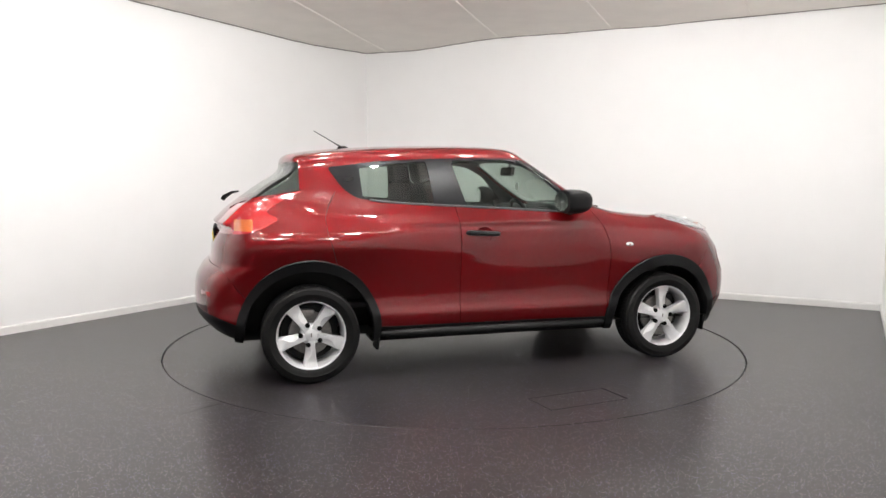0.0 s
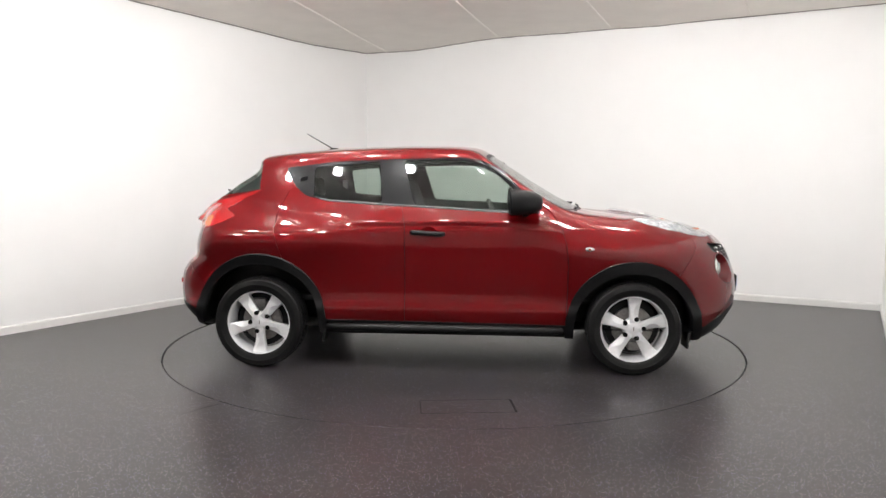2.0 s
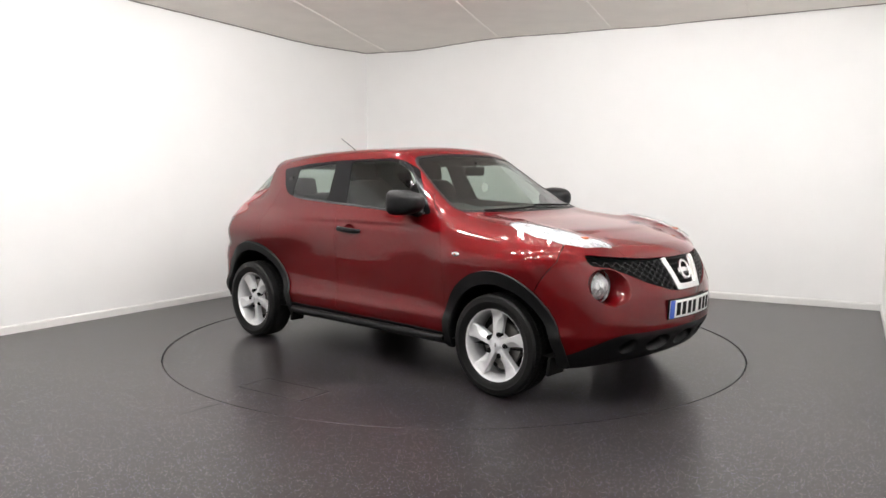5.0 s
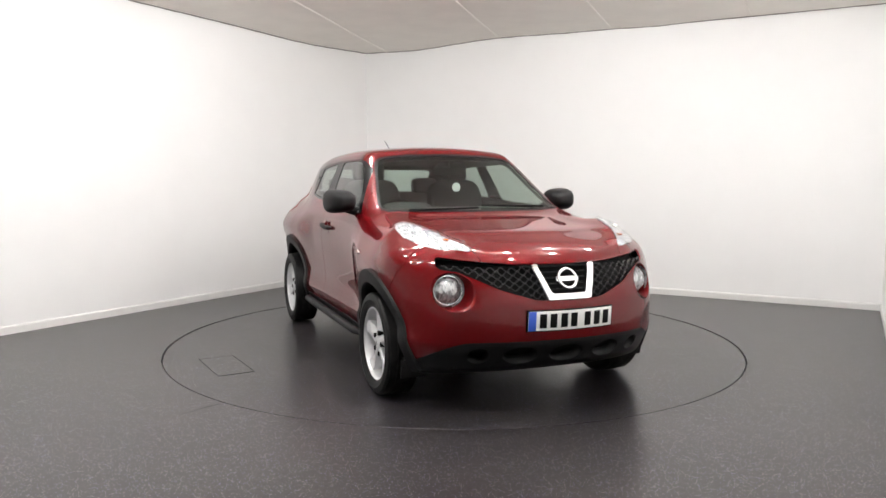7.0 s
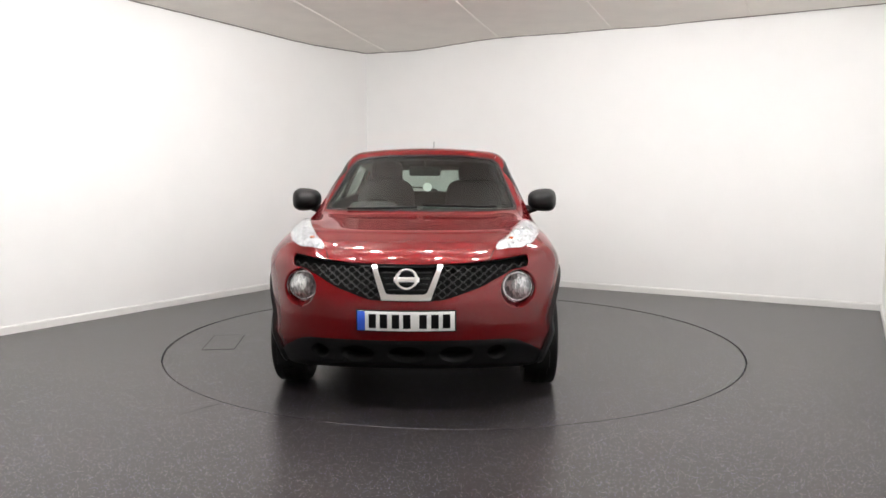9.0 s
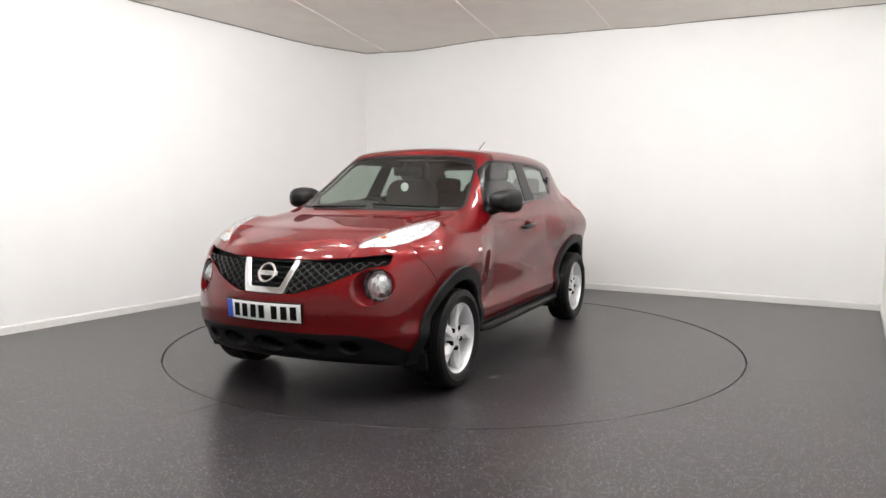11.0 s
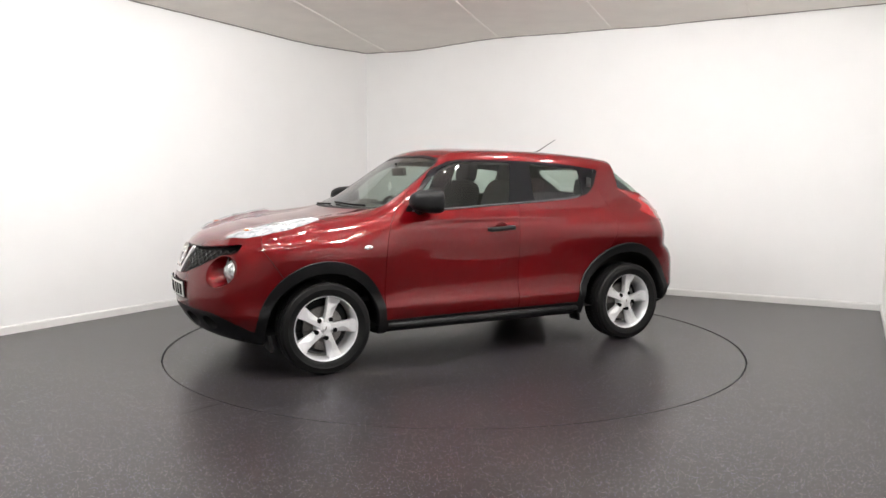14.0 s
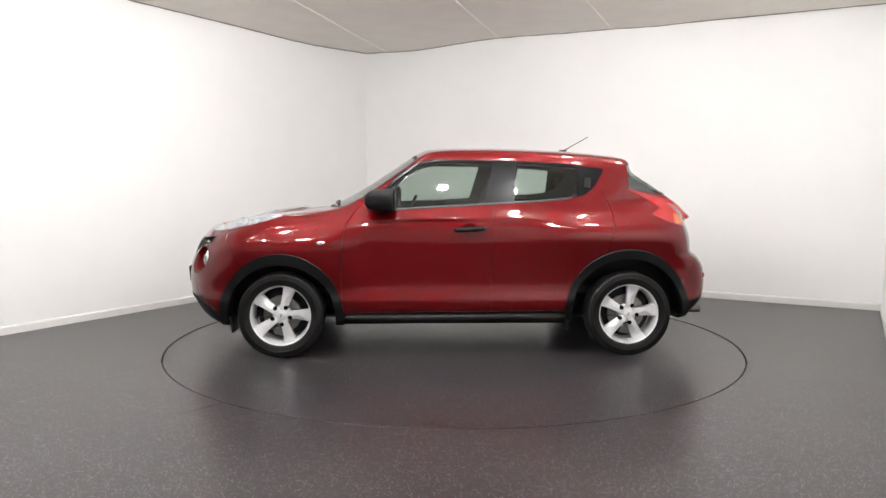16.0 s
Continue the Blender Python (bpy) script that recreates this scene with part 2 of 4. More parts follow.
def ceiling_light():
    thing = new("ceiling_light")
    part("frame", join_bm(*[box_bm(0.15 if i < 2 else 0.02, 0.02 if i < 2 else 0.11, 0.05,
                                   pose(*((0, (-1) ** i * 0.065) if i < 2 else ((-1) ** i * 0.065, 0)), 0.012), 0.004) for i in range(4)]), TRIM, thing)
    part("diffuser", box_bm(0.09, 0.09, 0.08, pose(0, 0, -0.045), 0.008), DIFFUSER, thing, "bright white glowing panel")
    return tagged(thing, "square white ceiling light with glowing diffuser panel", "ceiling light", "ceiling lights")


first = None
axis_u = (BACK_RIGHT - LEFT_BACK).normalized()
axis_v = Vector((axis_u.y, -axis_u.x))
for iu in range(5):
    for iv in range(4):
        spot = LEFT_BACK + axis_u * (2.05 + 0.70 * iu) + axis_v * (4.68 - 0.5 * (2.05 + 0.70 * iu) + 1.2 * iv)
        if spot.length < 0.9:
            continue
        m = pose(spot.x, spot.y, ceiling_height((spot - LEFT_BACK).dot(axis_u), (spot - LEFT_BACK).dot(axis_v)) - 0.032, 0, 0, math.degrees(math.atan2(axis_u.y, axis_u.x)))
        if first is None:
            first = ceiling_light()
            first.matrix_basis = m
        else:
            copy_thing(first, m)



# ---- turntable ----
def mark_bm(x0, y0, x1, y1, w, z):
    """A thin tapering scrape on a floor."""
    bm = bmesh.new()
    a, d = Vector((x0, y0)), Vector((x1 - x0, y1 - y0))
    side = Vector((-d.y, d.x)).normalized()
    n = 14
    left, right = [], []
    for k in range(n + 1):
        t = k / n
        half = w / 2 * (math.sin(math.pi * min(max(t, 0.03), 0.97)) ** 0.5) * (0.7 + 0.3 * math.sin(9 * t + 20 * x0))
        p = a + d * t + side * 0.004 * math.sin(5 * t + 7 * y0)
        left.append(bm.verts.new((*(p + side * half), z)))
        right.append(bm.verts.new((*(p - side * half), z)))
    for k in range(n):
        bm.faces.new((left[k], right[k], right[k + 1], left[k + 1]))
    bmesh.ops.recalc_face_normals(bm, faces=bm.faces)
    for f in bm.faces:
        if f.normal.z < 0:
            f.normal_flip()
    return bm


CHALK = plain("pale_scuff", (0.17, 0.16, 0.145), 0.6, grain=0.4, scale=30, bump=0)
SEAM = plain("floor_weld", (0.050, 0.046, 0.044), 0.5, grain=0.4, scale=25, bump=0)
DECK_MARKS = [(1.06, 0.70, 0.865, 0.83, 0.026), (1.293, 0.888, 0.78, 0.951, 0.007), (0.78, 0.951, 0.156, 0.919, 0.007), (0.42, -1.35, 0.30, -1.22, 0.012), (-0.9, 1.2, -0.72, 1.32, 0.010)]
FLOOR_MARKS = [(-1.198, -2.535, -0.351, -3.055, 0.006), (1.44, -1.741, 2.35, -2.04, 0.005), (-1.5, -2.006, -1.33, -1.798, 0.03)]
for fx0, fy0, fx1, fy1, fw in FLOOR_MARKS:
    tagged(part("floor_seam", mark_bm(fx0, fy0, fx1, fy1, fw, 0.0006), SEAM, smooth=False), "faint welded seam in the dark vinyl floor", "floor seam", kind="structure")


def hatch(thing):
    """A square cover let into the deck: a lid and the open joint round it."""
    cx, cy, hx, hy = HATCH
    lid = part("hatch", box_bm(2 * hx, 2 * hy, 0.006, pose(cx, cy, -0.0022, 0, 0, HATCH_TURN)), DISC, thing, "oblong access hatch let into the deck", smooth=False)
    for a, along, out, w in ((0, hx, hy, 0.004), (90, hy, hx, 0.014), (180, hx, hy, 0.006), (270, hy, hx, 0.003)):
        m = pose(cx, cy, 0.0002, 0, 0, HATCH_TURN + a) @ pose(0, -out - w / 2, 0)
        part("hatch_joint", box_bm(2 * along + 0.006, w, 0.002, m), GROOVE, lid, smooth=False)


HATCH = (0.215, -1.815, 0.262, 0.118)
HATCH_TURN = 8.5


def turntable():
    thing = new("turntable")
    r = CENTRE_R - GAP / 2
    part("deck", lathe_bm([(0.0, 0.0), (r - 0.001, 0.0), (r, -0.001), (r, -0.035), (0.0, -0.035)], 192), DISC, thing).matrix_basis = pose(0, 0, 0, 90)
    hatch(thing)
    for k, (x0, y0, x1, y1, w) in enumerate(DECK_MARKS):
        part("scuff", mark_bm(x0, y0, x1, y1, w, 0.0006), CHALK, thing, "pale scuff on the deck", smooth=False)
    return tagged(thing, "large round turntable deck in dark speckled vinyl", "turntable")


deck = turntable()

# ---- car body surface ----
def cv(x, *knots):
    """A smooth curve through (place, value) knots."""
    k = np.array(knots, float)
    xs, ys = k[:, 0], k[:, 1]
    d = np.diff(ys) / np.diff(xs)
    m = np.concatenate([[d[0]], np.where(d[:-1] * d[1:] > 0, 2 * d[:-1] * d[1:] / (d[:-1] + d[1:] + 1e-12), 0), [d[-1]]])
    xc = np.clip(x, xs[0], xs[-1])
    i = np.clip(np.searchsorted(xs, xc, side="right") - 1, 0, len(xs) - 2)
    h = xs[i + 1] - xs[i]
    t = (xc - xs[i]) / h
    return ((1 + 2 * t) * (1 - t) ** 2 * ys[i] + t * (1 - t) ** 2 * h * m[i] + t * t * (3 - 2 * t) * ys[i + 1] + t * t * (t - 1) * h * m[i + 1])


def smax(a, b, k):
    h = np.clip(0.5 + 0.5 * (a - b) / k, 0, 1)
    return b + (a - b) * h + k * h * (1 - h)


def smin(a, b, k):
    return -smax(-a, -b, k)


def step(x, a, b):
    t = np.clip((x - a) / (b - a), 0, 1)
    return t * t * (3 - 2 * t)


def bell(x, c, w):
    return np.exp(-(((x - c) / w) ** 2))


def eased(x, h, *knots):
    """The curve averaged over a short reach, so that its bend is even."""
    return sum(k * cv(x + o * h, *knots) for o, k in ((-1.5, 0.12), (-0.75, 0.23), (0, 0.30), (0.75, 0.23), (1.5, 0.12)))


def body_side(x, z):
    w = eased(x, 0.07, (-2.0, 0.74), (-1.8, 0.80), (-1.5, 0.835), (-1.2, 0.838), (-0.8, 0.822), (-0.3, 0.814), (0.3, 0.814), (0.7, 0.820), (1.0, 0.838), (1.3, 0.850), (1.6, 0.832), (1.85, 0.782), (2.15, 0.66))
    p = eased(z, 0.016, (0.2, -0.07), (0.3, -0.036), (0.36, -0.016), (0.41, -0.008), (0.46, -0.024), (0.52, -0.031), (0.62, -0.024), (0.75, -0.007), (0.86, 0.007), (0.94, 0.0), (1.02, -0.040), (1.08, -0.088), (1.2, -0.17))
    haunch = 0.036 * (1 - step(np.abs(x + 1.30), 0.36, 0.80)) * bell(z, 0.89, 0.155) + 0.030 * (1 - step(np.abs(x - 1.20), 0.26, 0.60)) * bell(z, 0.80, 0.15) + 0.026 * (1 - step(np.abs(x - 1.25), 0.30, 0.70)) * bell(z, 0.62, 0.15)
    haunch = haunch - 0.016 * bell(x, 0.15, 0.55) * bell(z, 0.88, 0.14)
    haunch = haunch - 0.048 * step(z, 0.76, 1.02) * step(x, 0.62, 1.22) - 0.036 * step(z, 0.86, 1.06) * step(-x, 0.45, 1.20)
    return w + p + haunch


def lower_field(x, y, z):
    side = (y - body_side(x, z)) * 0.95
    fwd = step(x, 0.6, 1.1)
    xi = x + fwd * (0.42 * y ** 2 + 0.15 * y ** 4)
    t = cv(xi, (-1.9, 1.10), (-1.5, 1.14), (-1.0, 1.135), (-0.4, 1.105), (0.2, 1.085), (0.7, 1.080), (1.0, 1.058), (1.3, 1.026), (1.6, 0.988), (1.8, 0.944), (1.92, 0.903), (2.0, 0.865), (2.06, 0.80), (2.12, 0.70))
    t = t + 0.020 * bell(y, 0.62, 0.12) * bell(x, 1.2, 0.45) + 0.026 * bell(to_line(x, y, [(1.32, 0.70), (1.55, 0.64), (1.78, 0.53)]), 0, 0.075)
    top = (z - t) * cv(x, (1.5, 0.97), (1.9, 0.8), (2.1, 0.6))
    bow = 0.33 * y ** 2 + 0.30 * y ** 4
    fz = cv(z, (0.13, 1.89), (0.22, 1.965), (0.35, 2.045), (0.42, 2.082), (0.53, 2.092), (0.62, 2.083), (0.71, 2.056), (0.78, 2.032), (0.9, 1.99))
    nose = (x + bow - fz) * 0.9
    rz = cv(z, (0.2, 1.80), (0.33, 1.91), (0.42, 1.975), (0.52, 1.985), (0.62, 1.975), (0.70, 1.935), (0.76, 1.875), (0.85, 1.865), (1.0, 1.81), (1.1, 1.75), (1.2, 1.66))
    tail = (-x + 0.13 * y ** 2 + 0.22 * y ** 4 - rz) * 0.92
    base = cv(x, (-2.0, 0.30), (-1.6, 0.27), (-0.8, 0.225), (0.8, 0.225), (1.6, 0.205), (1.85, 0.235), (2.1, 0.275)) - z
    f = smax(side, top, 0.07)
    f = smax(f, smax(nose, tail, 0.02), 0.09)
    return smax(f, base, 0.06)


def upper_field(x, y, z):
    g0 = cv(x, (-1.8, 0.595), (-1.5, 0.665), (-1.2, 0.725), (-0.9, 0.75), (-0.4, 0.762), (0.2, 0.766), (0.6, 0.752), (1.0, 0.71))
    side = (y - g0 + (z - 1.08) * 0.43 + 0.10 * (z - 1.25) ** 2) * 0.9
    t = cv(x, (-1.45, 1.445), (-1.24, 1.487), (-1.06, 1.507), (-0.67, 1.532), (-0.23, 1.543), (0.0, 1.541), (0.2, 1.527), (0.6, 1.47))
    top = z - t + 0.12 * y ** 2
    xs = x + 0.30 * y ** 2
    ws = (z - cv(xs, (0.0, 1.68), (0.2, 1.548), (0.33, 1.463), (0.51, 1.345), (0.68, 1.236), (0.86, 1.135), (1.0, 1.068), (1.2, 0.98))) * 0.84
    rr = cv(z, (1.0, 1.86), (1.12, 1.73), (1.25, 1.555), (1.37, 1.392), (1.41, 1.385), (1.5, 1.35))
    rear = (-x + 0.18 * y ** 2 - rr) * 0.72
    f = smax(side, smax(top, ws, 0.03), 0.075)
    return smax(smax(f, rear, 0.03), 1.0 - z, 0.02)


def body_field(x, y, z):
    return smin(lower_field(x, y, z), upper_field(x, y, z), 0.035)


def cast(nm, ne, nf):
    """Half of the body's skin: points, normals and triangles, from rays out of a spine."""
    s_mid = [(x, 0.0) for x in np.linspace(-1.2, 1.2, nm)]
    s_rear = [(-1.2, -a) for a in np.linspace(math.pi / 2, 0, ne, endpoint=False)]
    s_front = [(1.2, a) for a in np.linspace(0, math.pi / 2, ne + 1)[1:]]
    st = np.array(s_rear + s_mid + s_front)
    phi = np.linspace(-math.pi / 2, math.pi / 2, nf)
    z0 = 0.74
    ox = st[:, 0][:, None] + 0 * phi[None]
    dx = np.sin(st[:, 1])[:, None] * np.cos(phi)[None]
    dy = np.cos(st[:, 1])[:, None] * np.cos(phi)[None]
    dz = np.sin(phi)[None] + 0 * dx
    lo, hi = np.zeros_like(dx), np.full_like(dx, 1.6)
    for _ in range(30):
        mid = (lo + hi) / 2
        out = body_field(ox + dx * mid, dy * mid, z0 + dz * mid) > 0
        hi, lo = np.where(out, mid, hi), np.where(out, lo, mid)
    d = (lo + hi) / 2
    P = np.stack([ox + dx * d, np.abs(dy * d), z0 + dz * d], -1)
    e = 0.004
    n = [body_field(P[..., 0] + ex, np.abs(P[..., 1] + ey), P[..., 2] + ez) - body_field(P[..., 0] - ex, np.abs(P[..., 1] - ey), P[..., 2] - ez)
         for ex, ey, ez in ((e, 0, 0), (0, e, 0), (0, 0, e))]
    N = np.stack(n, -1)
    N /= np.linalg.norm(N, axis=-1, keepdims=True) + 1e-12
    a, b = P.shape[:2]
    i = np.arange(a * b).reshape(a, b)
    q = np.stack([i[:-1, :-1], i[1:, :-1], i[1:, 1:], i[:-1, 1:]], -1).reshape(-1, 4)
    F = np.concatenate([q[:, [0, 2, 1]], q[:, [0, 3, 2]]])
    V, N = P.reshape(-1, 3), N.reshape(-1, 3)
    V[np.abs(V[:, 1]) < 1e-5, 1] = 0
    c = np.cross(V[F[:, 1]] - V[F[:, 0]], V[F[:, 2]] - V[F[:, 0]])
    flip = (c * N[F].sum(1)).sum(1) < 0
    F[flip] = F[flip][:, [0, 2, 1]]
    return V, N, F[np.linalg.norm(c, axis=1) > 1e-12]


def compact(V, N, F):
    u, inv = np.unique(F, return_inverse=True)
    return V[u], N[u], inv.reshape(-1, 3)


def cut(skin, g):
    """Divide a skin along g = 0: (where g < 0, the rest)."""
    V, N, F = skin
    g = np.where(np.abs(g) < 1e-7, 1e-7, g)
    s = g < 0
    n = s[F].sum(1)
    inner, outer = [F[n == 3]], [F[n == 0]]
    addV, addN, count = [], [], len(V)
    for k, flag in ((1, True), (2, False)):
        f = F[n == k]
        if not len(f):
            continue
        lone = np.argmax(s[f] == flag, axis=1)
        r = np.arange(len(f))
        a, b, c = f[r, lone], f[r, (lone + 1) % 3], f[r, (lone + 2) % 3]
        new_ids = []
        for o in (b, c):
            t = (g[a] / (g[a] - g[o]))[:, None]
            addV.append(V[a] + (V[o] - V[a]) * t)
            nn = N[a] + (N[o] - N[a]) * t
            addN.append(nn / np.linalg.norm(nn, axis=1, keepdims=True))
            new_ids.append(count + r)
            count += len(f)
        p, q = new_ids
        tip = np.stack([a, p, q], 1)
        rest = np.concatenate([np.stack([p, b, c], 1), np.stack([p, c, q], 1)])
        (inner if flag else outer).append(tip)
        (outer if flag else inner).append(rest)
    V2, N2 = np.concatenate([V] + addV), np.concatenate([N] + addN)
    key = np.round(V2 * 2e5).astype(np.int64)
    _, first_i, inv = np.unique(key, axis=0, return_index=True, return_inverse=True)
    inv = inv.reshape(-1)
    out = []
    for fs in (inner, outer):
        F2 = first_i[inv[np.concatenate(fs)]]
        ok = (F2[:, 0] != F2[:, 1]) & (F2[:, 1] != F2[:, 2]) & (F2[:, 0] != F2[:, 2])
        out.append(compact(V2, N2, F2[ok]))
    return out


def soft_outline(points, r=0.02, n=5):
    """A closed outline with its corners rounded off, each by about r."""
    p = np.array(points, float)
    out = []
    for a, b, c in zip(np.roll(p, 1, axis=0), p, np.roll(p, -1, axis=0)):
        la, lc = np.linalg.norm(a - b), np.linalg.norm(c - b)
        u = b + (a - b) * min(r / la, 0.42)
        w = b + (c - b) * min(r / lc, 0.42)
        for t in np.linspace(0, 1, n):
            out.append((1 - t) ** 2 * u + 2 * t * (1 - t) * b + t * t * w)
    return np.array(out)


def inside(u, v, outline):
    """Signed distance to a closed outline, negative inside."""
    d = np.full(u.shape, 9.0)
    odd = np.zeros(u.shape, bool)
    for a, b in zip(outline, np.roll(outline, -1, axis=0)):
        ex, ey = b - a
        t = np.clip(((u - a[0]) * ex + (v - a[1]) * ey) / (ex * ex + ey * ey + 1e-15), 0, 1)
        d = np.minimum(d, np.hypot(u - a[0] - t * ex, v - a[1] - t * ey))
        crosses = (a[1] > v) != (b[1] > v)
        odd ^= crosses & (u < a[0] + (v - a[1]) * ex / (ey if abs(ey) > 1e-12 else 1e-12))
    return np.where(odd, -d, d)


def to_line(u, v, pts):
    """Distance to an open line."""
    d = np.full(u.shape, 9.0)
    for a, b in zip(np.array(pts[:-1], float), np.array(pts[1:], float)):
        ex, ey = b - a
        t = np.clip(((u - a[0]) * ex + (v - a[1]) * ey) / (ex * ex + ey * ey), 0, 1)
        d = np.minimum(d, np.hypot(u - a[0] - t * ex, v - a[1] - t * ey))
    return d


def flipped(skin):
    V, N, F = skin
    return V * [1, -1, 1], N * [1, -1, 1], F[:, [0, 2, 1]]


def both(skin):
    V, N, F = skin
    W, M, G = flipped(skin)
    return np.concatenate([V, W]), np.concatenate([N, M]), np.concatenate([F, G + len(V)])


def panel(name, skin, material, parent, label="", lip=0.012, lift=0.0, plain_rim=None):
    """A skin as a mesh with turned-in edges."""
    V, N, F = skin
    V = V + N * lift
    e = np.concatenate([F[:, [0, 1]], F[:, [1, 2]], F[:, [2, 0]]])
    if lip:
        key = np.sort(e, 1)
        _, idx, cnt = np.unique(key, axis=0, return_index=True, return_counts=True)
        rim = e[idx[cnt == 1]]
        rim = rim[~((np.abs(V[rim[:, 0], 1]) < 1e-4) & (np.abs(V[rim[:, 1], 1]) < 1e-4))]
        if plain_rim is not None:
            rim = rim[~plain_rim((V[rim[:, 0]] + V[rim[:, 1]]) / 2)]
        a, b = rim[:, 0], rim[:, 1]
        lipV = np.concatenate([V[a], V[b], V[b] - N[b] * lip, V[a] - N[a] * lip])
        k = len(rim)
        r = np.arange(k) + len(V)
        fn = np.cross(V[b] - V[a], N[a])
        fn /= np.linalg.norm(fn, axis=1, keepdims=True) + 1e-12
        tilt = (fn + N[a]) / np.linalg.norm(fn + N[a], axis=1, keepdims=True)
        lipN = np.concatenate([tilt, tilt, fn, fn])
        F = np.concatenate([F, np.stack([r, r + 3 * k, r + 2 * k], 1), np.stack([r, r + 2 * k, r + k], 1)])
        V, N = np.concatenate([V, lipV]), np.concatenate([N, lipN])
    me = bpy.data.meshes.new(name)
    me.from_pydata(V.tolist(), [], F.tolist())
    me.polygons.foreach_set("use_smooth", [True] * len(me.polygons))
    me.normals_split_custom_set_from_vertices(N.tolist())
    me.materials.append(material)
    ob = new(name, me)
    ob.parent = parent
    return tagged(ob, label)
# ---- car ----
car = new("car")
tagged(car, "dark red five-door crossover car with black plastic cladding", "car")
XF, XR, HUB = 1.265, -1.265, 0.312
TYRE_R = 0.312


def surface_x(y, z, lo=0.6, hi=2.6):
    """The nose's x at a height and side place."""
    for _ in range(40):
        mid = (lo + hi) / 2
        if body_field(np.array(mid), np.array(abs(y)), np.array(z)) > 0:
            hi = mid
        else:
            lo = mid
    return (lo + hi) / 2


def surface_y(x, z, lo=0.1, hi=1.2):
    for _ in range(40):
        mid = (lo + hi) / 2
        if body_field(np.array(x), np.array(mid), np.array(z)) > 0:
            hi = mid
        else:
            lo = mid
    return (lo + hi) / 2


def surface_z(x, y, lo=0.5, hi=1.8):
    for _ in range(40):
        mid = (lo + hi) / 2
        if body_field(np.array(x), np.array(abs(y)), np.array(mid)) > 0:
            hi = mid
        else:
            lo = mid
    return (lo + hi) / 2


def well(V, front, r, ratio=1.0):
    x, y, z = V.T
    d = np.hypot(x - (XF if front else XR), np.maximum(z - (HUB - 0.015 if front else HUB), 0) * ratio) - r
    return np.where(y > 0.35, d, 1.0)


DLO = soft_outline([(-1.125, 1.372), (-1.035, 1.235), (-0.955, 1.175), (-0.80, 1.142), (-0.41, 1.115), (-0.03, 1.095), (0.25, 1.078), (0.52, 1.064), (0.655, 1.066), (0.63, 1.10),
                    (0.55, 1.195), (0.39, 1.358), (0.25, 1.425), (0.13, 1.441), (-0.18, 1.437), (-0.45, 1.431), (-0.79, 1.413), (-0.95, 1.392)], 0.03)
GLASS_REAR = soft_outline([(-0.905, 1.168), (-0.915, 1.377), (-0.455, 1.414), (-0.425, 1.130)], 0.03)
GLASS_FRONT = soft_outline([(-0.205, 1.118), (-0.285, 1.422), (0.12, 1.426), (0.23, 1.410), (0.35, 1.350), (0.53, 1.178), (0.52, 1.085)], 0.03)
SCREEN = soft_outline([(-0.2, 1.483), (0.30, 1.475), (0.50, 1.452), (0.555, 1.415), (0.61, 1.26), (0.668, 1.115), (0.655, 1.083), (0.4, 1.062), (-0.2, 1.055)], 0.03)
GRILLE = soft_outline([(-0.2, 0.836), (0.3, 0.842), (0.55, 0.862), (0.672, 0.878), (0.672, 0.81), (0.61, 0.805), (0.50, 0.765), (0.40, 0.715), (0.2, 0.652), (-0.2, 0.640)], 0.03)
BROW = soft_outline([(1.245, 0.705), (1.33, 0.666), (1.50, 0.622), (1.68, 0.558), (1.835, 0.472), (1.82, 0.53), (1.74, 0.635), (1.63, 0.708), (1.48, 0.750), (1.33, 0.746)], 0.03)
TAIL = soft_outline([(-1.27, 1.225), (-1.60, 1.142), (-2.0, 1.10), (-2.0, 0.93), (-1.66, 0.953), (-1.55, 0.985), (-1.44, 1.04), (-1.53, 1.085), (-1.40, 1.165)], 0.03)
LAMP = (0.608, 0.695)
LAMP_HOLE = 0.104


def zline(x):
    return cv(x, (-2.0, 0.475), (-1.85, 0.44), (-1.6, 0.36), (-0.9, 0.335), (0.9, 0.318), (1.55, 0.275), (1.7, 0.305), (1.85, 0.375), (1.97, 0.430), (2.2, 0.442))


SKIN = cast(230, 105, 270)
P = {}
rest = SKIN
_, rest = cut(rest, well(rest[0], True, 0.388))
_, rest = cut(rest, well(rest[0], False, 0.410))
P["arch_f"], rest = cut(rest, np.maximum(well(rest[0], True, 0.444, 0.955), 0.24 - rest[0][:, 2]))
P["arch_r"], rest = cut(rest, np.maximum(well(rest[0], False, 0.458, 0.96), 0.25 - rest[0][:, 2]))
low, rest = cut(rest, rest[0][:, 2] - zline(rest[0][:, 0]))
P["val_r"], low = cut(low, low[0][:, 0] + 1.3)
P["sill"], P["val_f"] = cut(low, low[0][:, 0] - 1.25)
dlo, rest = cut(rest, np.where(rest[0][:, 1] > 0.45, inside(rest[0][:, 0], rest[0][:, 2], DLO), 1))
P["glass_r"], dlo = cut(dlo, inside(dlo[0][:, 0], dlo[0][:, 2], GLASS_REAR))
P["glass_f"], P["dlo"] = cut(dlo, inside(dlo[0][:, 0], dlo[0][:, 2], GLASS_FRONT))
scr, rest = cut(rest, np.where(rest[0][:, 0] > 0.05, np.maximum(inside(rest[0][:, 1], rest[0][:, 2], SCREEN), rest[0][:, 0] + 0.30 * rest[0][:, 1] ** 2 - 0.985), 1))
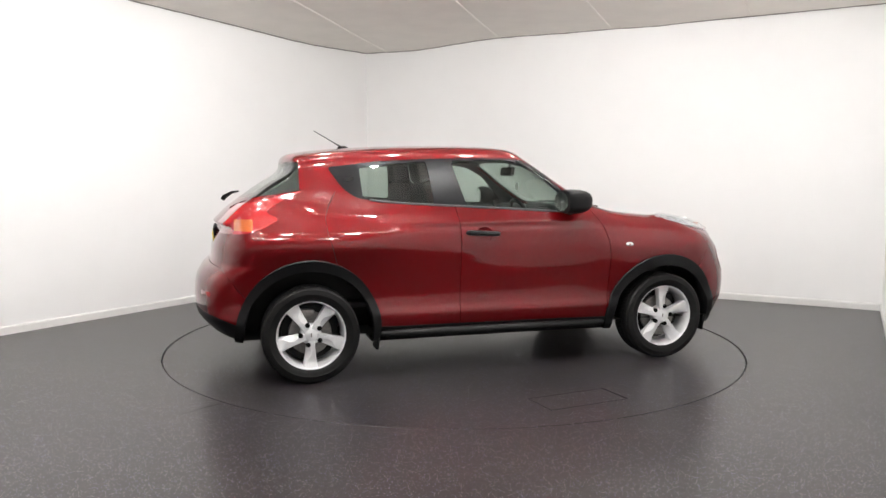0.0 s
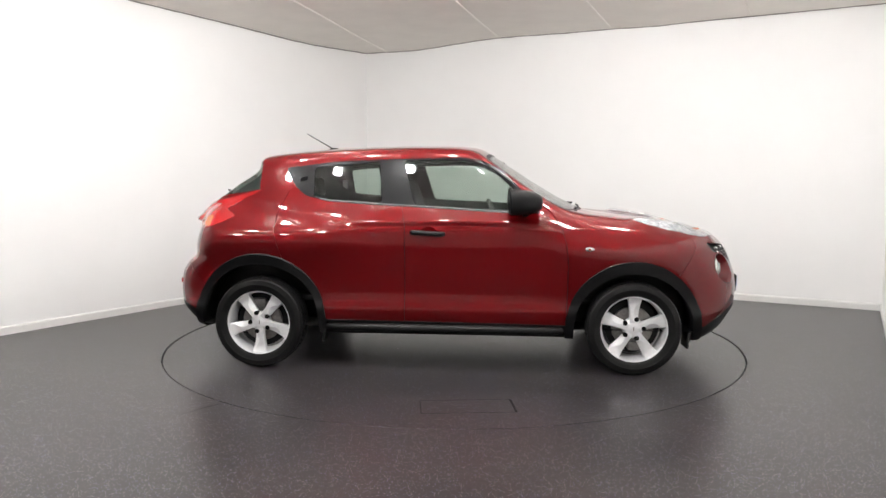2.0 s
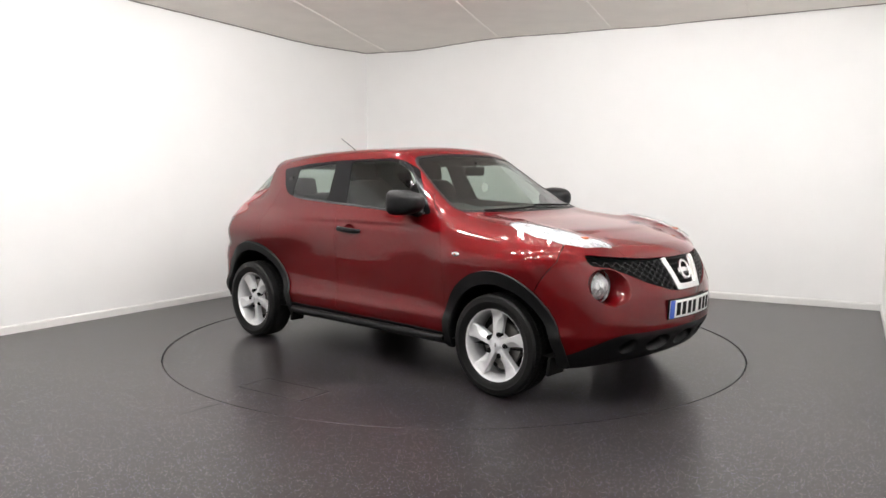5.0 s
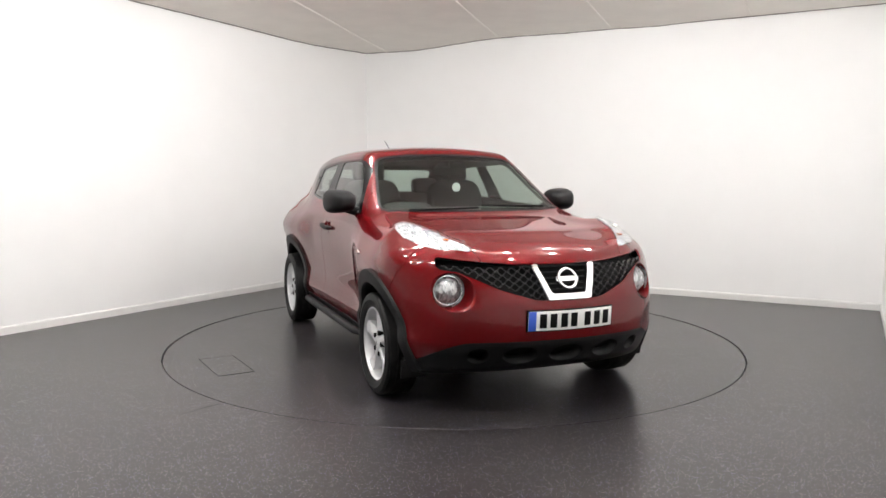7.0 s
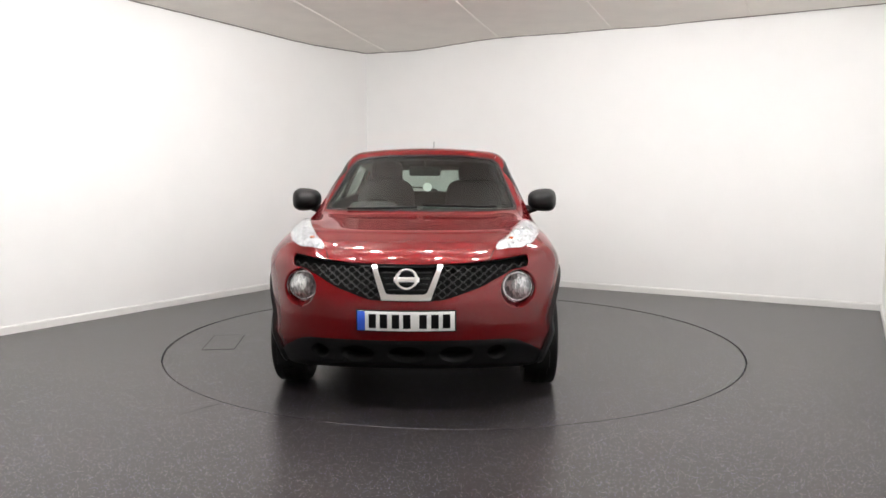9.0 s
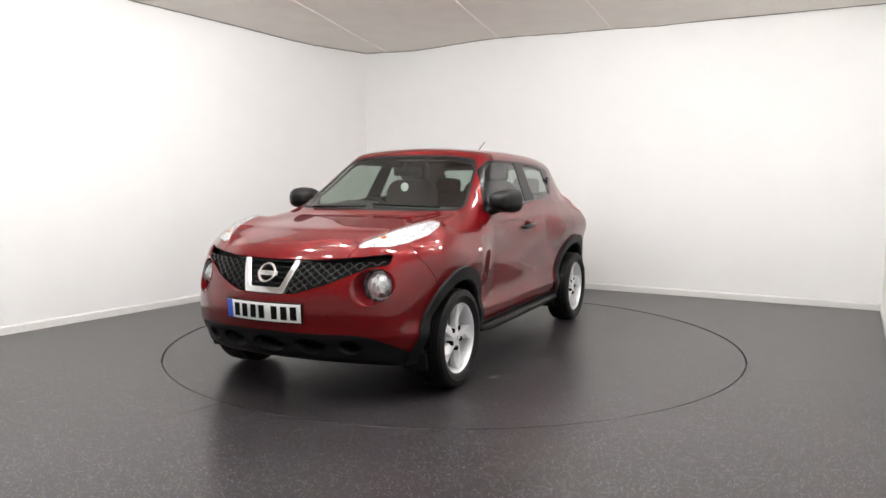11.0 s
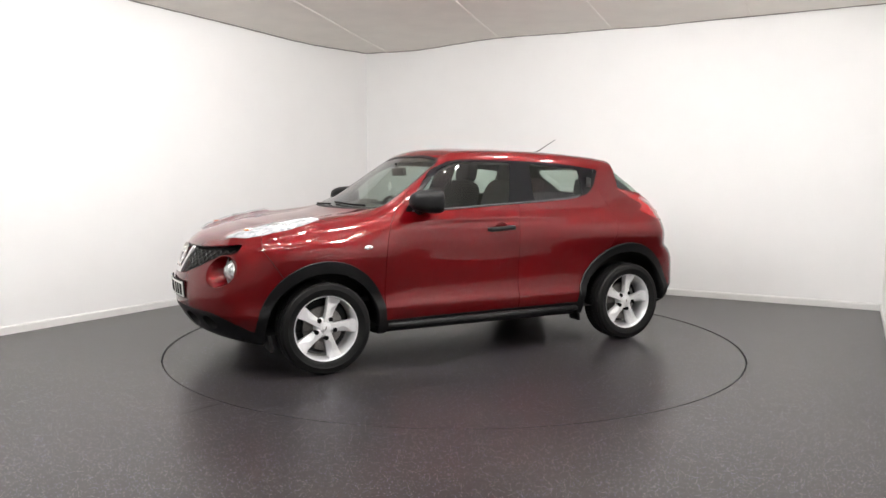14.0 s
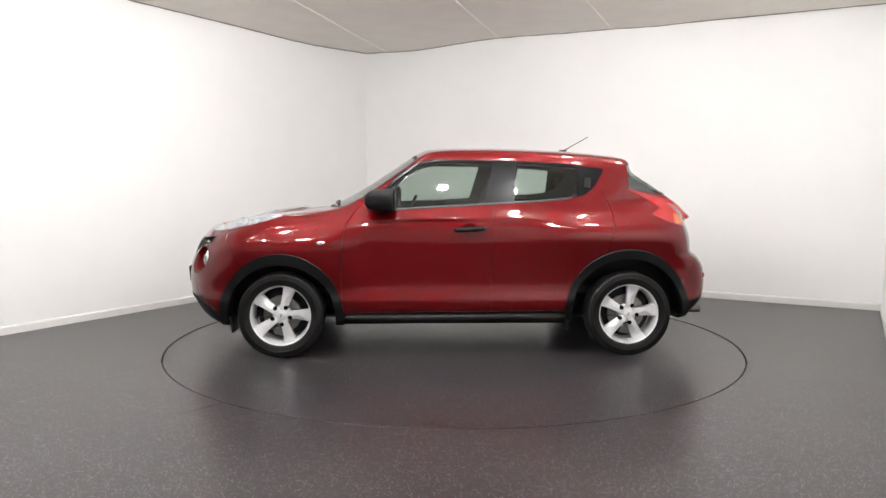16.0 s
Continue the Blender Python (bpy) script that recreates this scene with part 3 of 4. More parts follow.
P["screen"], P["frit"] = cut(scr, np.maximum(inside(scr[0][:, 1], scr[0][:, 2], SCREEN) + 0.016, scr[0][:, 0] + 0.30 * scr[0][:, 1] ** 2 - 0.955))
X, Y, Z = rest[0].T
P["backlight"], rest = cut(rest, np.maximum(np.maximum(X + 1.305, Z - 1.405), 1.145 + (X + 1.78) * 0.16 - Z))
P["tail"], rest = cut(rest, np.where(rest[0][:, 1] > 0.42, inside(rest[0][:, 0], rest[0][:, 2], TAIL), 1))
brow, rest = cut(rest, np.where(rest[0][:, 2] > 0.7, inside(rest[0][:, 0], rest[0][:, 1], BROW), 1))
P["brow"] = brow
lampcut, rest = cut(rest, np.where(rest[0][:, 0] > 1.5, np.hypot(rest[0][:, 1] - LAMP[0], rest[0][:, 2] - LAMP[1]) - LAMP_HOLE, 1))
P["grille"], rest = cut(rest, np.where(rest[0][:, 0] > 1.5, inside(rest[0][:, 1], rest[0][:, 2], GRILLE), 1))
# painted panels, divided by their joints
G = 0.0022


def joints(V):
    """Distance to the nearest joint between painted panels."""
    X, Y, Z = V[:, 0], np.abs(V[:, 1]), V[:, 2]
    far = np.full(X.shape, 9.0)
    door = [[(0.60, 1.20), (0.655, 1.125), (0.72, 1.075), (0.785, 0.98), (0.82, 0.87), (0.832, 0.75), (0.832, 0.53), (0.82, 0.25)],
            [(-0.30, 1.5), (-0.285, 1.11), (-0.262, 0.98), (-0.26, 0.76), (-0.265, 0.37), (-0.26, 0.25)],
            [(-1.05, 1.27), (-1.125, 1.13), (-1.155, 1.05), (-1.15, 0.95), (-1.105, 0.79), (-1.08, 0.70)]]
    d = far
    for line in door:
        d = np.where((Y > 0.55) & (Z < 1.22), np.minimum(d, to_line(X, Z, line)), d)
    d = np.where(Z > 1.42, np.minimum(d, to_line(X, Y, [(-1.38, 0.50), (-1.2, 0.535), (-0.5, 0.56), (0.1, 0.558), (0.30, 0.52)])), d)
    hood = np.minimum(to_line(X, Y, [(0.80, 0.66), (0.92, 0.672), (1.1, 0.69), (1.26, 0.695)]), to_line(X, Y, [(1.82, 0.477), (2.1, 0.37)]))
    d = np.where((X > 0.78) & (Z > 0.80) & (Z < 1.12), np.minimum(d, hood), d)
    d = np.where((X > 1.4) & (Z > 0.6) & (Y > 0.5), np.minimum(d, to_line(X, Z, [(1.60, 1.02), (1.655, 0.90), (1.66, 0.84), (1.57, 0.70), (1.5, 0.6)])), d)
    d = np.where((X < -1.4) & (Z < 1.0), np.minimum(d, to_line(X, Z, [(-1.55, 0.42), (-1.70, 0.60), (-1.80, 0.735), (-2.1, 0.77)])), d)
    d = np.where((X < -1.0) & (Z > 1.36), np.minimum(d, to_line(X, Z, [(-1.40, 1.36), (-1.30, 1.43), (-1.20, 1.50)])), d)
    d = np.where((X < -1.5) & (Z < 1.0) & (Z > 0.75), np.minimum(d, to_line(Y, Z, [(0.64, 0.97), (0.62, 0.85), (0.58, 0.72)])), d)
    return d


def finer(skin):
    """Each triangle into four."""
    V, N, F = skin
    e = np.sort(np.concatenate([F[:, [0, 1]], F[:, [1, 2]], F[:, [2, 0]]]), 1)
    u, inv = np.unique(e, axis=0, return_inverse=True)
    inv = inv.reshape(-1)
    M = N[u[:, 0]] + N[u[:, 1]]
    k = len(F)
    a, b, c = [inv[i * k:(i + 1) * k] + len(V) for i in range(3)]
    F2 = np.concatenate([np.stack(t, 1) for t in ((F[:, 0], a, c), (a, F[:, 1], b), (c, b, F[:, 2]), (a, b, c))])
    return np.concatenate([V, (V[u[:, 0]] + V[u[:, 1]]) / 2]), np.concatenate([N, M / np.linalg.norm(M, axis=1, keepdims=True)]), F2


def merged(skins):
    out, n = [[], [], []], 0
    for V, N, F in skins:
        out[0].append(V), out[1].append(N), out[2].append(F + n)
        n += len(V)
    return tuple(np.concatenate(o) for o in out)


BAND = 0.016
strip, rest = cut(rest, joints(rest[0]) - BAND)
strip = finer(finer(finer(strip)))
_, strip = cut(strip, joints(strip[0]) - G)
V, N, F = merged([strip, rest])
_, first_i, inv = np.unique(np.round(V * 2e5).astype(np.int64), axis=0, return_index=True, return_inverse=True)
rest = compact(V, N, first_i[inv.reshape(-1)[F]])


def band_rim(V):
    return np.abs(joints(V) - BAND) < 0.004


def pieces(skin):
    """The separate islands of a skin."""
    V, N, F = skin
    tag = np.arange(len(V))
    for _ in range(4000):
        low_tag = tag[F].min(1)
        nxt = tag.copy()
        for k in range(3):
            np.minimum.at(nxt, F[:, k], low_tag)
        nxt = nxt[nxt]
        if (nxt == tag).all():
            break
        tag = nxt
    out = []
    for t in np.unique(tag[F[:, 0]]):
        f = F[tag[F[:, 0]] == t]
        if len(f) > 30:
            out.append(compact(V, N, f))
    return out


NAMES = [("roof", (-0.4, 0.1, 1.54)), ("bonnet", (1.4, 0.1, 1.03)), ("front_bumper", (2.1, 0.1, 0.56)), ("front_wing", (1.0, 0.84, 0.86)), ("front_door", (0.3, 0.81, 0.7)),
         ("rear_door", (-0.6, 0.81, 0.7)), ("rear_quarter", (-1.3, 0.84, 0.95)), ("tailgate", (-1.86, 0.1, 0.9)), ("rear_bumper", (-1.97, 0.1, 0.55))]
found = {}
for sk in pieces(rest):
    near = {n: float(np.min(np.linalg.norm(sk[0] - np.array(p), axis=1))) for n, p in NAMES}
    name = min(near, key=near.get)
    found.setdefault(name if near[name] < 0.12 else "pillar", []).append(sk)


def pair(name, skin, material, label="", **more):
    a = panel(name, skin, material, car, label, **more)
    b = panel(name, flipped(skin), material, car, label, **more)
    return a, b


made = {}
for name, skins in found.items():
    sk = merged(skins)
    if name in ("roof", "bonnet", "front_bumper", "tailgate", "rear_bumper"):
        made[name] = panel(name, both(sk), PAINT, car, plain_rim=band_rim)
    elif name == "rear_quarter":
        made[name] = panel(name, sk, PAINT, car, plain_rim=band_rim)
        V = sk[0]
        flap = inside(V[:, 0], V[:, 2], soft_outline([(-1.395, 0.868), (-1.21, 0.878), (-1.21, 1.012), (-1.39, 1.012)], 0.03))
        fl_near, fl_far = cut(sk, np.abs(flap) - BAND)
        fl_near = finer(finer(finer(fl_near)))
        FLAP = soft_outline([(-1.395, 0.868), (-1.21, 0.878), (-1.21, 1.012), (-1.39, 1.012)], 0.03)
        sk = merged([fl_near, fl_far])
        a, b = cut(sk, inside(sk[0][:, 0], sk[0][:, 2], FLAP) + G / 2)
        _, b = cut(b, inside(b[0][:, 0], b[0][:, 2], soft_outline([(-1.395, 0.868), (-1.21, 0.878), (-1.21, 1.012), (-1.39, 1.012)], 0.03)) - G / 2)
        panel(name, flipped(b), PAINT, car, lip=0)
        panel("fuel_flap", flipped(a), PAINT, car, "rounded square fuel flap", lip=0)
    else:
        made[name] = pair(name, sk, PAINT, plain_rim=band_rim)
pair("arch_trim", P["arch_f"], PLASTIC, "matt black plastic wheel arch trim", lip=0.055, lift=0.020)
pair("arch_trim", P["arch_r"], PLASTIC, "matt black plastic wheel arch trim", lip=0.055, lift=0.020)
panel("rear_valance", both(P["val_r"]), PLASTIC, car, "black plastic lower rear bumper", lip=0.02)
pair("sill", P["sill"], PLASTIC, "black plastic sill", lip=0.02, lift=0.004)
val = P["val_f"]
holes = np.full(len(val[0]), 9.0)
for cy, w, h in ((0.0, 0.105, 0.05), (0.27, 0.095, 0.05), (0.49, 0.055, 0.045)):
    holes = np.minimum(holes, np.where(val[0][:, 0] > 1.6, (np.hypot((val[0][:, 1] - cy) / w, (val[0][:, 2] - 0.352) / h) - 1) * 0.05, 9))
_, val = cut(val, holes)
panel("front_valance", both(val), PLASTIC, car, "black plastic lower front bumper with dark intakes", lip=0.06)
panel("intake_backing", both(P["val_f"]), INK, car, "black recess behind the intakes", lip=0, lift=-0.075)
SATIN = plain("satin_black_trim", (0.006, 0.006, 0.0068), 0.22, grain=0.1, bump=0, Specular_IOR_Level=0.12)
pair("window_trim", P["dlo"], SATIN, "satin black window surround and pillar", lip=0.01)
pair("rear_side_window", P["glass_r"], GLASS, "tinted glass", lip=0, lift=-0.004)
pair("front_side_window", P["glass_f"], GLASS, "tinted glass", lip=0, lift=-0.004)
panel("windscreen", both(P["screen"]), GLASS, car, "clear greenish glass", lip=0, lift=-0.002)
panel("windscreen_border", both(P["frit"]), PLASTIC, car, "black glass border", lip=0.006)
panel("rear_window", both(P["backlight"]), GLASS, car, "tinted glass", lip=0, lift=-0.003)


def lens_pair(name, skin, material, inner, label):
    """A lens over a bowl set back behind it."""
    for sk in (skin, flipped(skin)):
        lens = panel(name, sk, material, car, label, lip=0.012, lift=0.013)
        back = panel("reflector", sk, inner, lens, "bright faceted reflector", lip=0.014, lift=0.002)
        side = 1 if sk is skin else -1
        bulb = bmesh.new()
        bmesh.ops.create_uvsphere(bulb, u_segments=14, v_segments=8, radius=1.0)
        bulb.transform(pose(1.70, side * 0.575, surface_z(1.70, 0.575) + 0.003) @ Matrix.Diagonal((0.030, 0.016, 0.009, 1)))
        part("amber_bulb", bulb, AMBER_LENS, lens, "amber indicator bulb")
        cup = lathe_bm([(0.0, 0.0), (0.016, 0.001), (0.022, 0.006), (0.024, 0.012)], 20)
        cup.transform(pose(1.55, side * 0.64, surface_z(1.55, 0.64) - 0.002, 100, 0, 20 * side))
        part("bulb_cup", cup, CHROME, lens)
    return lens


V = P["tail"][0]
amber, tail = cut(P["tail"], np.where(V[:, 2] < 1.045, np.maximum(np.abs(V[:, 0] + 1.66) - 0.055, np.abs(V[:, 2] - 1.005) - 0.035), 1))
pair("tail_lamp", tail, RED_LENS, "glossy red tail lamp", lip=0.02, lift=0.004)
pair("indicator_lens", amber, AMBER_LENS, "amber indicator lens", lip=0.01, lift=0.003)
FACET = Nodes("faceted_reflector").set(Metallic=0.35, Roughness=0.25)
fa = FACET.node("ShaderNodeTexVoronoi", Scale=42.0)
FACET.link(FACET.coords((1, 2.2, 1)), 0, fa, "Vector")
FACET.link(FACET.ramp(fa, "Color", [(0.0, (0.20, 0.205, 0.21)), (0.5, (0.48, 0.49, 0.50)), (1.0, (0.80, 0.80, 0.80))]), "Color", FACET.b, "Base Color")
FACET.bump(fa, "Distance", 0.6, 0.01)
lens_pair("brow_lamp", P["brow"], CLEAR, FACET.m, "clear swept-back lamp lens on the wing")
# lining beneath the joints, and behind the cabin's openings
lin = cast(90, 40, 90)
lin_keep = lin
for key, g in (("w", lambda V: well(V, True, 0.40)), ("w", lambda V: well(V, False, 0.43)),
               ("g", lambda V: np.where(V[:, 1] > 0.45, inside(V[:, 0], V[:, 2], DLO) + 0.022, 1)),
               ("s", lambda V: np.where((V[:, 0] > 0.05) & (V[:, 0] + 0.30 * V[:, 1] ** 2 < 0.95), inside(V[:, 1], V[:, 2], SCREEN) + 0.02, 1)),
               ("b", lambda V: np.maximum(np.maximum(V[:, 0] + 1.33, V[:, 2] - 1.385), np.maximum(1.165 + (V[:, 0] + 1.78) * 0.16 - V[:, 2], V[:, 1] - 0.52))),
               ("l", lambda V: np.where(V[:, 0] > 1.5, np.hypot(V[:, 1] - LAMP[0], V[:, 2] - LAMP[1]) - 0.135, 1)),
               ("v", lambda V: np.where((V[:, 0] > 1.6) & (V[:, 2] < 0.42), -1.0, 1.0)),
               ("g", lambda V: np.where(V[:, 0] > 1.5, inside(V[:, 1], V[:, 2], GRILLE) - 0.012, 1)),
               ("h", lambda V: np.where(V[:, 2] > 0.7, inside(V[:, 0], V[:, 1], BROW) - 0.015, 1))):
    _, lin_keep = cut(lin_keep, g(lin_keep[0]))
panel("inner_shell", both(lin_keep), INSIDE, car, "dark inner lining", lip=0, lift=-0.030)


# wheel wells
def arch_liner(xc, r, side):
    bm = lathe_bm([(0.10, 0.0), (r, 0.0), (r, 0.30)], 48)
    for v in bm.verts:
        if v.co.z < -0.02:
            v.co.z = max(v.co.z, -0.02)
    bm.transform(Matrix.Translation((xc, 0.50, HUB)))
    if side < 0:
        bm.transform(Matrix.Diagonal((1, -1, 1, 1)))
        bmesh.ops.reverse_faces(bm, faces=bm.faces)
    part("arch_liner", bm, RUBBER, car, "black wheel arch liner")


for xc, r in ((XF, 0.40), (XR, 0.43)):
    for side in (1, -1):
        arch_liner(xc, r, side)


# ---- wheels ----
def spoke_bm(a):
    """One broad spoke: a flat blade on one flank, a deep bevel that narrows it on the other."""
    bm = bmesh.new()
    rows = []
    for r, w, edge, h in ((0.012, 0.020, 0.55, 0.058), (0.045, 0.026, 0.62, 0.064), (0.075, 0.028, 0.30, 0.064), (0.110, 0.031, -0.15, 0.062),
                          (0.140, 0.035, 0.0, 0.061), (0.160, 0.038, 0.45, 0.060), (0.178, 0.041, 0.82, 0.059), (0.214, 0.047, 0.94, 0.072)):
        e = w * edge
        rows.append([(r, -w, h - 0.045), (r, -w, h - 0.006), (r, -w + 0.004, h), (r, e, h), (r, w - 0.0005, h - 0.005 - 0.016 * (1 - max(edge, 0))), (r, w, h - 0.045)])
    grid = [[bm.verts.new((x * math.cos(a) - y * math.sin(a), h, x * math.sin(a) + y * math.cos(a))) for x, y, h in row] for row in rows]
    for p, q in zip(grid, grid[1:]):
        for i in range(5):
            bm.faces.new((p[i], p[i + 1], q[i + 1], q[i]))
    bm.faces.new(grid[-1])
    bmesh.ops.recalc_face_normals(bm, faces=bm.faces)
    return bm


def tread_bm():
    """Blocks of tread round the tyre."""
    bm = bmesh.new()
    for k in range(72):
        for row in range(4):
            yc = -0.066 + 0.044 * row
            a = 2 * math.pi * (k + 0.5 * (row % 2)) / 72
            drop = 0.004 * abs(row - 1.5)
            b = box_bm(0.021, 0.036, 0.010, Matrix.Rotation(a, 4, "Y") @ pose(0, yc, TYRE_R - 0.005 - drop, 0, 0, 14 if row in (1, 2) else -8))
            me = bpy.data.meshes.new("scratch")
            b.to_mesh(me)
            b.free()
            bm.from_mesh(me)
            bpy.data.meshes.remove(me)
    return bm


NUT_LAG = radians(-14)


def wheel():
    R = TYRE_R
    tyre = part("wheel", lathe_bm([(0.212, -0.075), (0.222, -0.088), (0.245, -0.098), (0.275, -0.101), (0.297, -0.094), (R - 0.006, -0.078), (R - 0.006, 0.078), (0.297, 0.094),
                                   (0.290, 0.0975), (0.287, 0.0975), (0.275, 0.101), (0.262, 0.1025), (0.259, 0.1005), (0.245, 0.099), (0.228, 0.092), (0.222, 0.088), (0.212, 0.078)], 96), RUBBER, None, "black road tyre with silver alloy wheel")
    part("tread", tread_bm(), RUBBER, tyre, smooth=False)
    part("barrel", lathe_bm([(0.206, -0.07), (0.198, -0.06), (0.199, 0.02), (0.206, 0.064)], 64), ALLOY, tyre, "silver wheel barrel")
    part("rim", lathe_bm([(0.206, 0.058), (0.209, 0.068), (0.212, 0.080), (0.216, 0.085), (0.221, 0.085), (0.224, 0.082), (0.224, 0.074), (0.216, 0.072)], 96), ALLOY, tyre, "silver alloy rim")
    for k in range(5):
        part("spoke", spoke_bm(2 * math.pi * k / 5), ALLOY, tyre, sharp=25)
    part("hub", lathe_bm([(0.0, 0.0665), (0.030, 0.0665), (0.038, 0.063), (0.050, 0.056), (0.064, 0.046), (0.070, 0.01)], 40), ALLOY, tyre)
    part("centre_cap", lathe_bm([(0.0, 0.070), (0.019, 0.070), (0.022, 0.069), (0.024, 0.065)], 32), ALLOY, tyre)
    part("cap_mark", box_bm(0.026, 0.002, 0.007, pose(0, 0.0705, 0), 0.0006), STEEL, tyre)
    for k in range(5):
        a = 2 * math.pi * k / 5 - NUT_LAG
        part("wheel_nut", lathe_bm([(0.0, 0.0655), (0.008, 0.0655), (0.010, 0.0672), (0.0145, 0.0674), (0.0155, 0.066), (0.0155, 0.03)], 16), INK, tyre).matrix_basis = pose(0.066 * math.cos(a), 0.0, 0.066 * math.sin(a))
    part("brake_disc", lathe_bm([(0.04, 0.0), (0.135, 0.0), (0.138, -0.004), (0.138, -0.02), (0.04, -0.02)], 48), STEEL, tyre, "worn steel brake disc")
    part("backing_plate", lathe_bm([(0.0, -0.032), (0.18, -0.032)], 32), RUBBER, tyre)
    part("brake_caliper", box_bm(0.06, 0.05, 0.11, pose(-0.125, -0.01, 0.03), 0.012), STEEL, tyre)
    return tyre


base_wheel = wheel()
base_wheel.parent = car
for k, (xc, side, spin) in enumerate(((XF, 1, -108), (XR, 1, -101), (XF, -1, -92), (XR, -1, 88))):
    turn_out = 0 if side > 0 else 180
    m = pose(xc, side * 0.772, HUB, 0, 0, turn_out) @ pose(0, 0, 0, 0, spin, 0)
    if k == 0:
        base_wheel.matrix_basis = m
    else:
        copy_thing(base_wheel, m)


# ---- nose ----
def nose_frame(y, z, off=0.0):
    """A pose on the nose: z axis out along its normal, y up."""
    x = surface_x(y, z)
    e = 0.01
    nx = Vector((1, -(surface_x(y + e, z) - surface_x(y - e, z)) / (2 * e), -(surface_x(y, z + e) - surface_x(y, z - e)) / (2 * e))).normalized()
    q = nx.to_track_quat("Z", "Y")
    return Matrix.Translation(Vector((x, y, z)) + nx * off) @ q.to_matrix().to_4x4()


panel("grille_backing", both(P["grille"]), INK, car, "black recess behind the grille", lip=-0.05, lift=-0.06)


MESH_BLACK = plain("grille_black", (0.006, 0.006, 0.0065), 0.36, grain=0.1, bump=0, Specular_IOR_Level=0.35)


def grille_mesh_bm(side):
    """Honeycomb of thin bars lying in the nose."""
    bms = []
    for row in range(12):
        z0 = 0.648 + row * 0.0205
        line = []
        n = 0
        for k in range(42):
            y = 0.10 + k * 0.0140
            zz = z0 + 0.0072 * (1 if (k // 2 + row) % 2 else -1) + 0.05 * max(0, y - 0.3) ** 1.5
            ok = float(inside(np.array([y]), np.array([zz]), GRILLE)[0]) < -0.004
            ok = ok and y > 0.118 + (zz - 0.65) * 0.38
            if ok:
                line.append((surface_x(y, zz) - 0.007, side * y, zz))
            elif len(line) > 1:
                break
        if len(line) > 1:
            bms.append(tube_bm(line, 0.0040, 6))
    return join_bm(*bms)


for side in (1, -1):
    part("grille_mesh", grille_mesh_bm(side), MESH_BLACK, car, "black honeycomb grille mesh")
for row in range(5):
    z = 0.702 + row * 0.030
    half = 0.085 + (z - 0.66) * 0.40
    pts = [(surface_x(y, z) - 0.018, y, z) for y in np.linspace(-half, half, 12)]
    part("grille_bar", tube_bm(pts, 0.005, 6), PLASTIC, car)
V = P["grille"][0]
vee_out = soft_outline([(-0.3, 0.90), (0.196, 0.90), (0.194, 0.835), (0.184, 0.80), (0.132, 0.655), (0.12, 0.60), (-0.3, 0.60)], 0.008)
vee_in = soft_outline([(-0.3, 0.90), (0.166, 0.90), (0.160, 0.81), (0.111, 0.690), (0.100, 0.681), (-0.3, 0.677)], 0.008)
vee, _ = cut(SKIN, np.where(SKIN[0][:, 0] > 1.5, np.maximum(np.maximum(inside(SKIN[0][:, 1], SKIN[0][:, 2], vee_out), -inside(SKIN[0][:, 1], SKIN[0][:, 2], vee_in)),
                                                           np.maximum(SKIN[0][:, 2] - 0.833, 0.650 - SKIN[0][:, 2])), 1))
panel("grille_surround", both(vee), CHROME, car, "chrome vee surround", lip=0.035, lift=0.010)
badge = part("badge", lathe_bm([(0.046, -0.006), (0.046, 0.006), (0.050, 0.009), (0.058, 0.009), (0.062, 0.005), (0.062, -0.006)], 48), CHROME, car, "round chrome badge")
bf = nose_frame(0.0, 0.757, 0.006)
badge.matrix_basis = bf @ pose(0, 0, 0, 90, 0, 0)
bar = part("badge_bar", box_bm(0.140, 0.014, 0.030, None, 0.004), CHROME, badge)
bar.matrix_basis = pose(0, -0.006, 0)


def lamp_tunnel_bm(side, back):
    """The red funnel from the bumper's skin back to the lamp."""
    bm = bmesh.new()
    y0, z0 = LAMP
    seg, rings = 64, []
    for k in range(seg):
        a = 2 * math.pi * k / seg
        c, s = math.cos(a), math.sin(a)
        xs = surface_x(y0 + LAMP_HOLE * c, z0 + LAMP_HOLE * s)
        ring = []
        for r, t in ((LAMP_HOLE + 0.006, -0.02), (LAMP_HOLE + 0.004, -0.035), (LAMP_HOLE - 0.002, 0.0), (LAMP_HOLE - 0.009, 0.22), (0.088, 0.6), (0.083, 1.0)):
            x = xs - 0.001 + (back - xs) * t + (0.004 if t < 0.1 and t > -0.03 else 0)
            ring.append(bm.verts.new((x, side * (y0 + r * c), z0 + r * s)))
        rings.append(ring)
    for k in range(seg):
        p, q = rings[k], rings[(k + 1) % seg]
        for n in range(1, 5):
            bm.faces.new((p[n], p[n + 1], q[n + 1], q[n]))
    bmesh.ops.recalc_face_normals(bm, faces=bm.faces)
    return bm


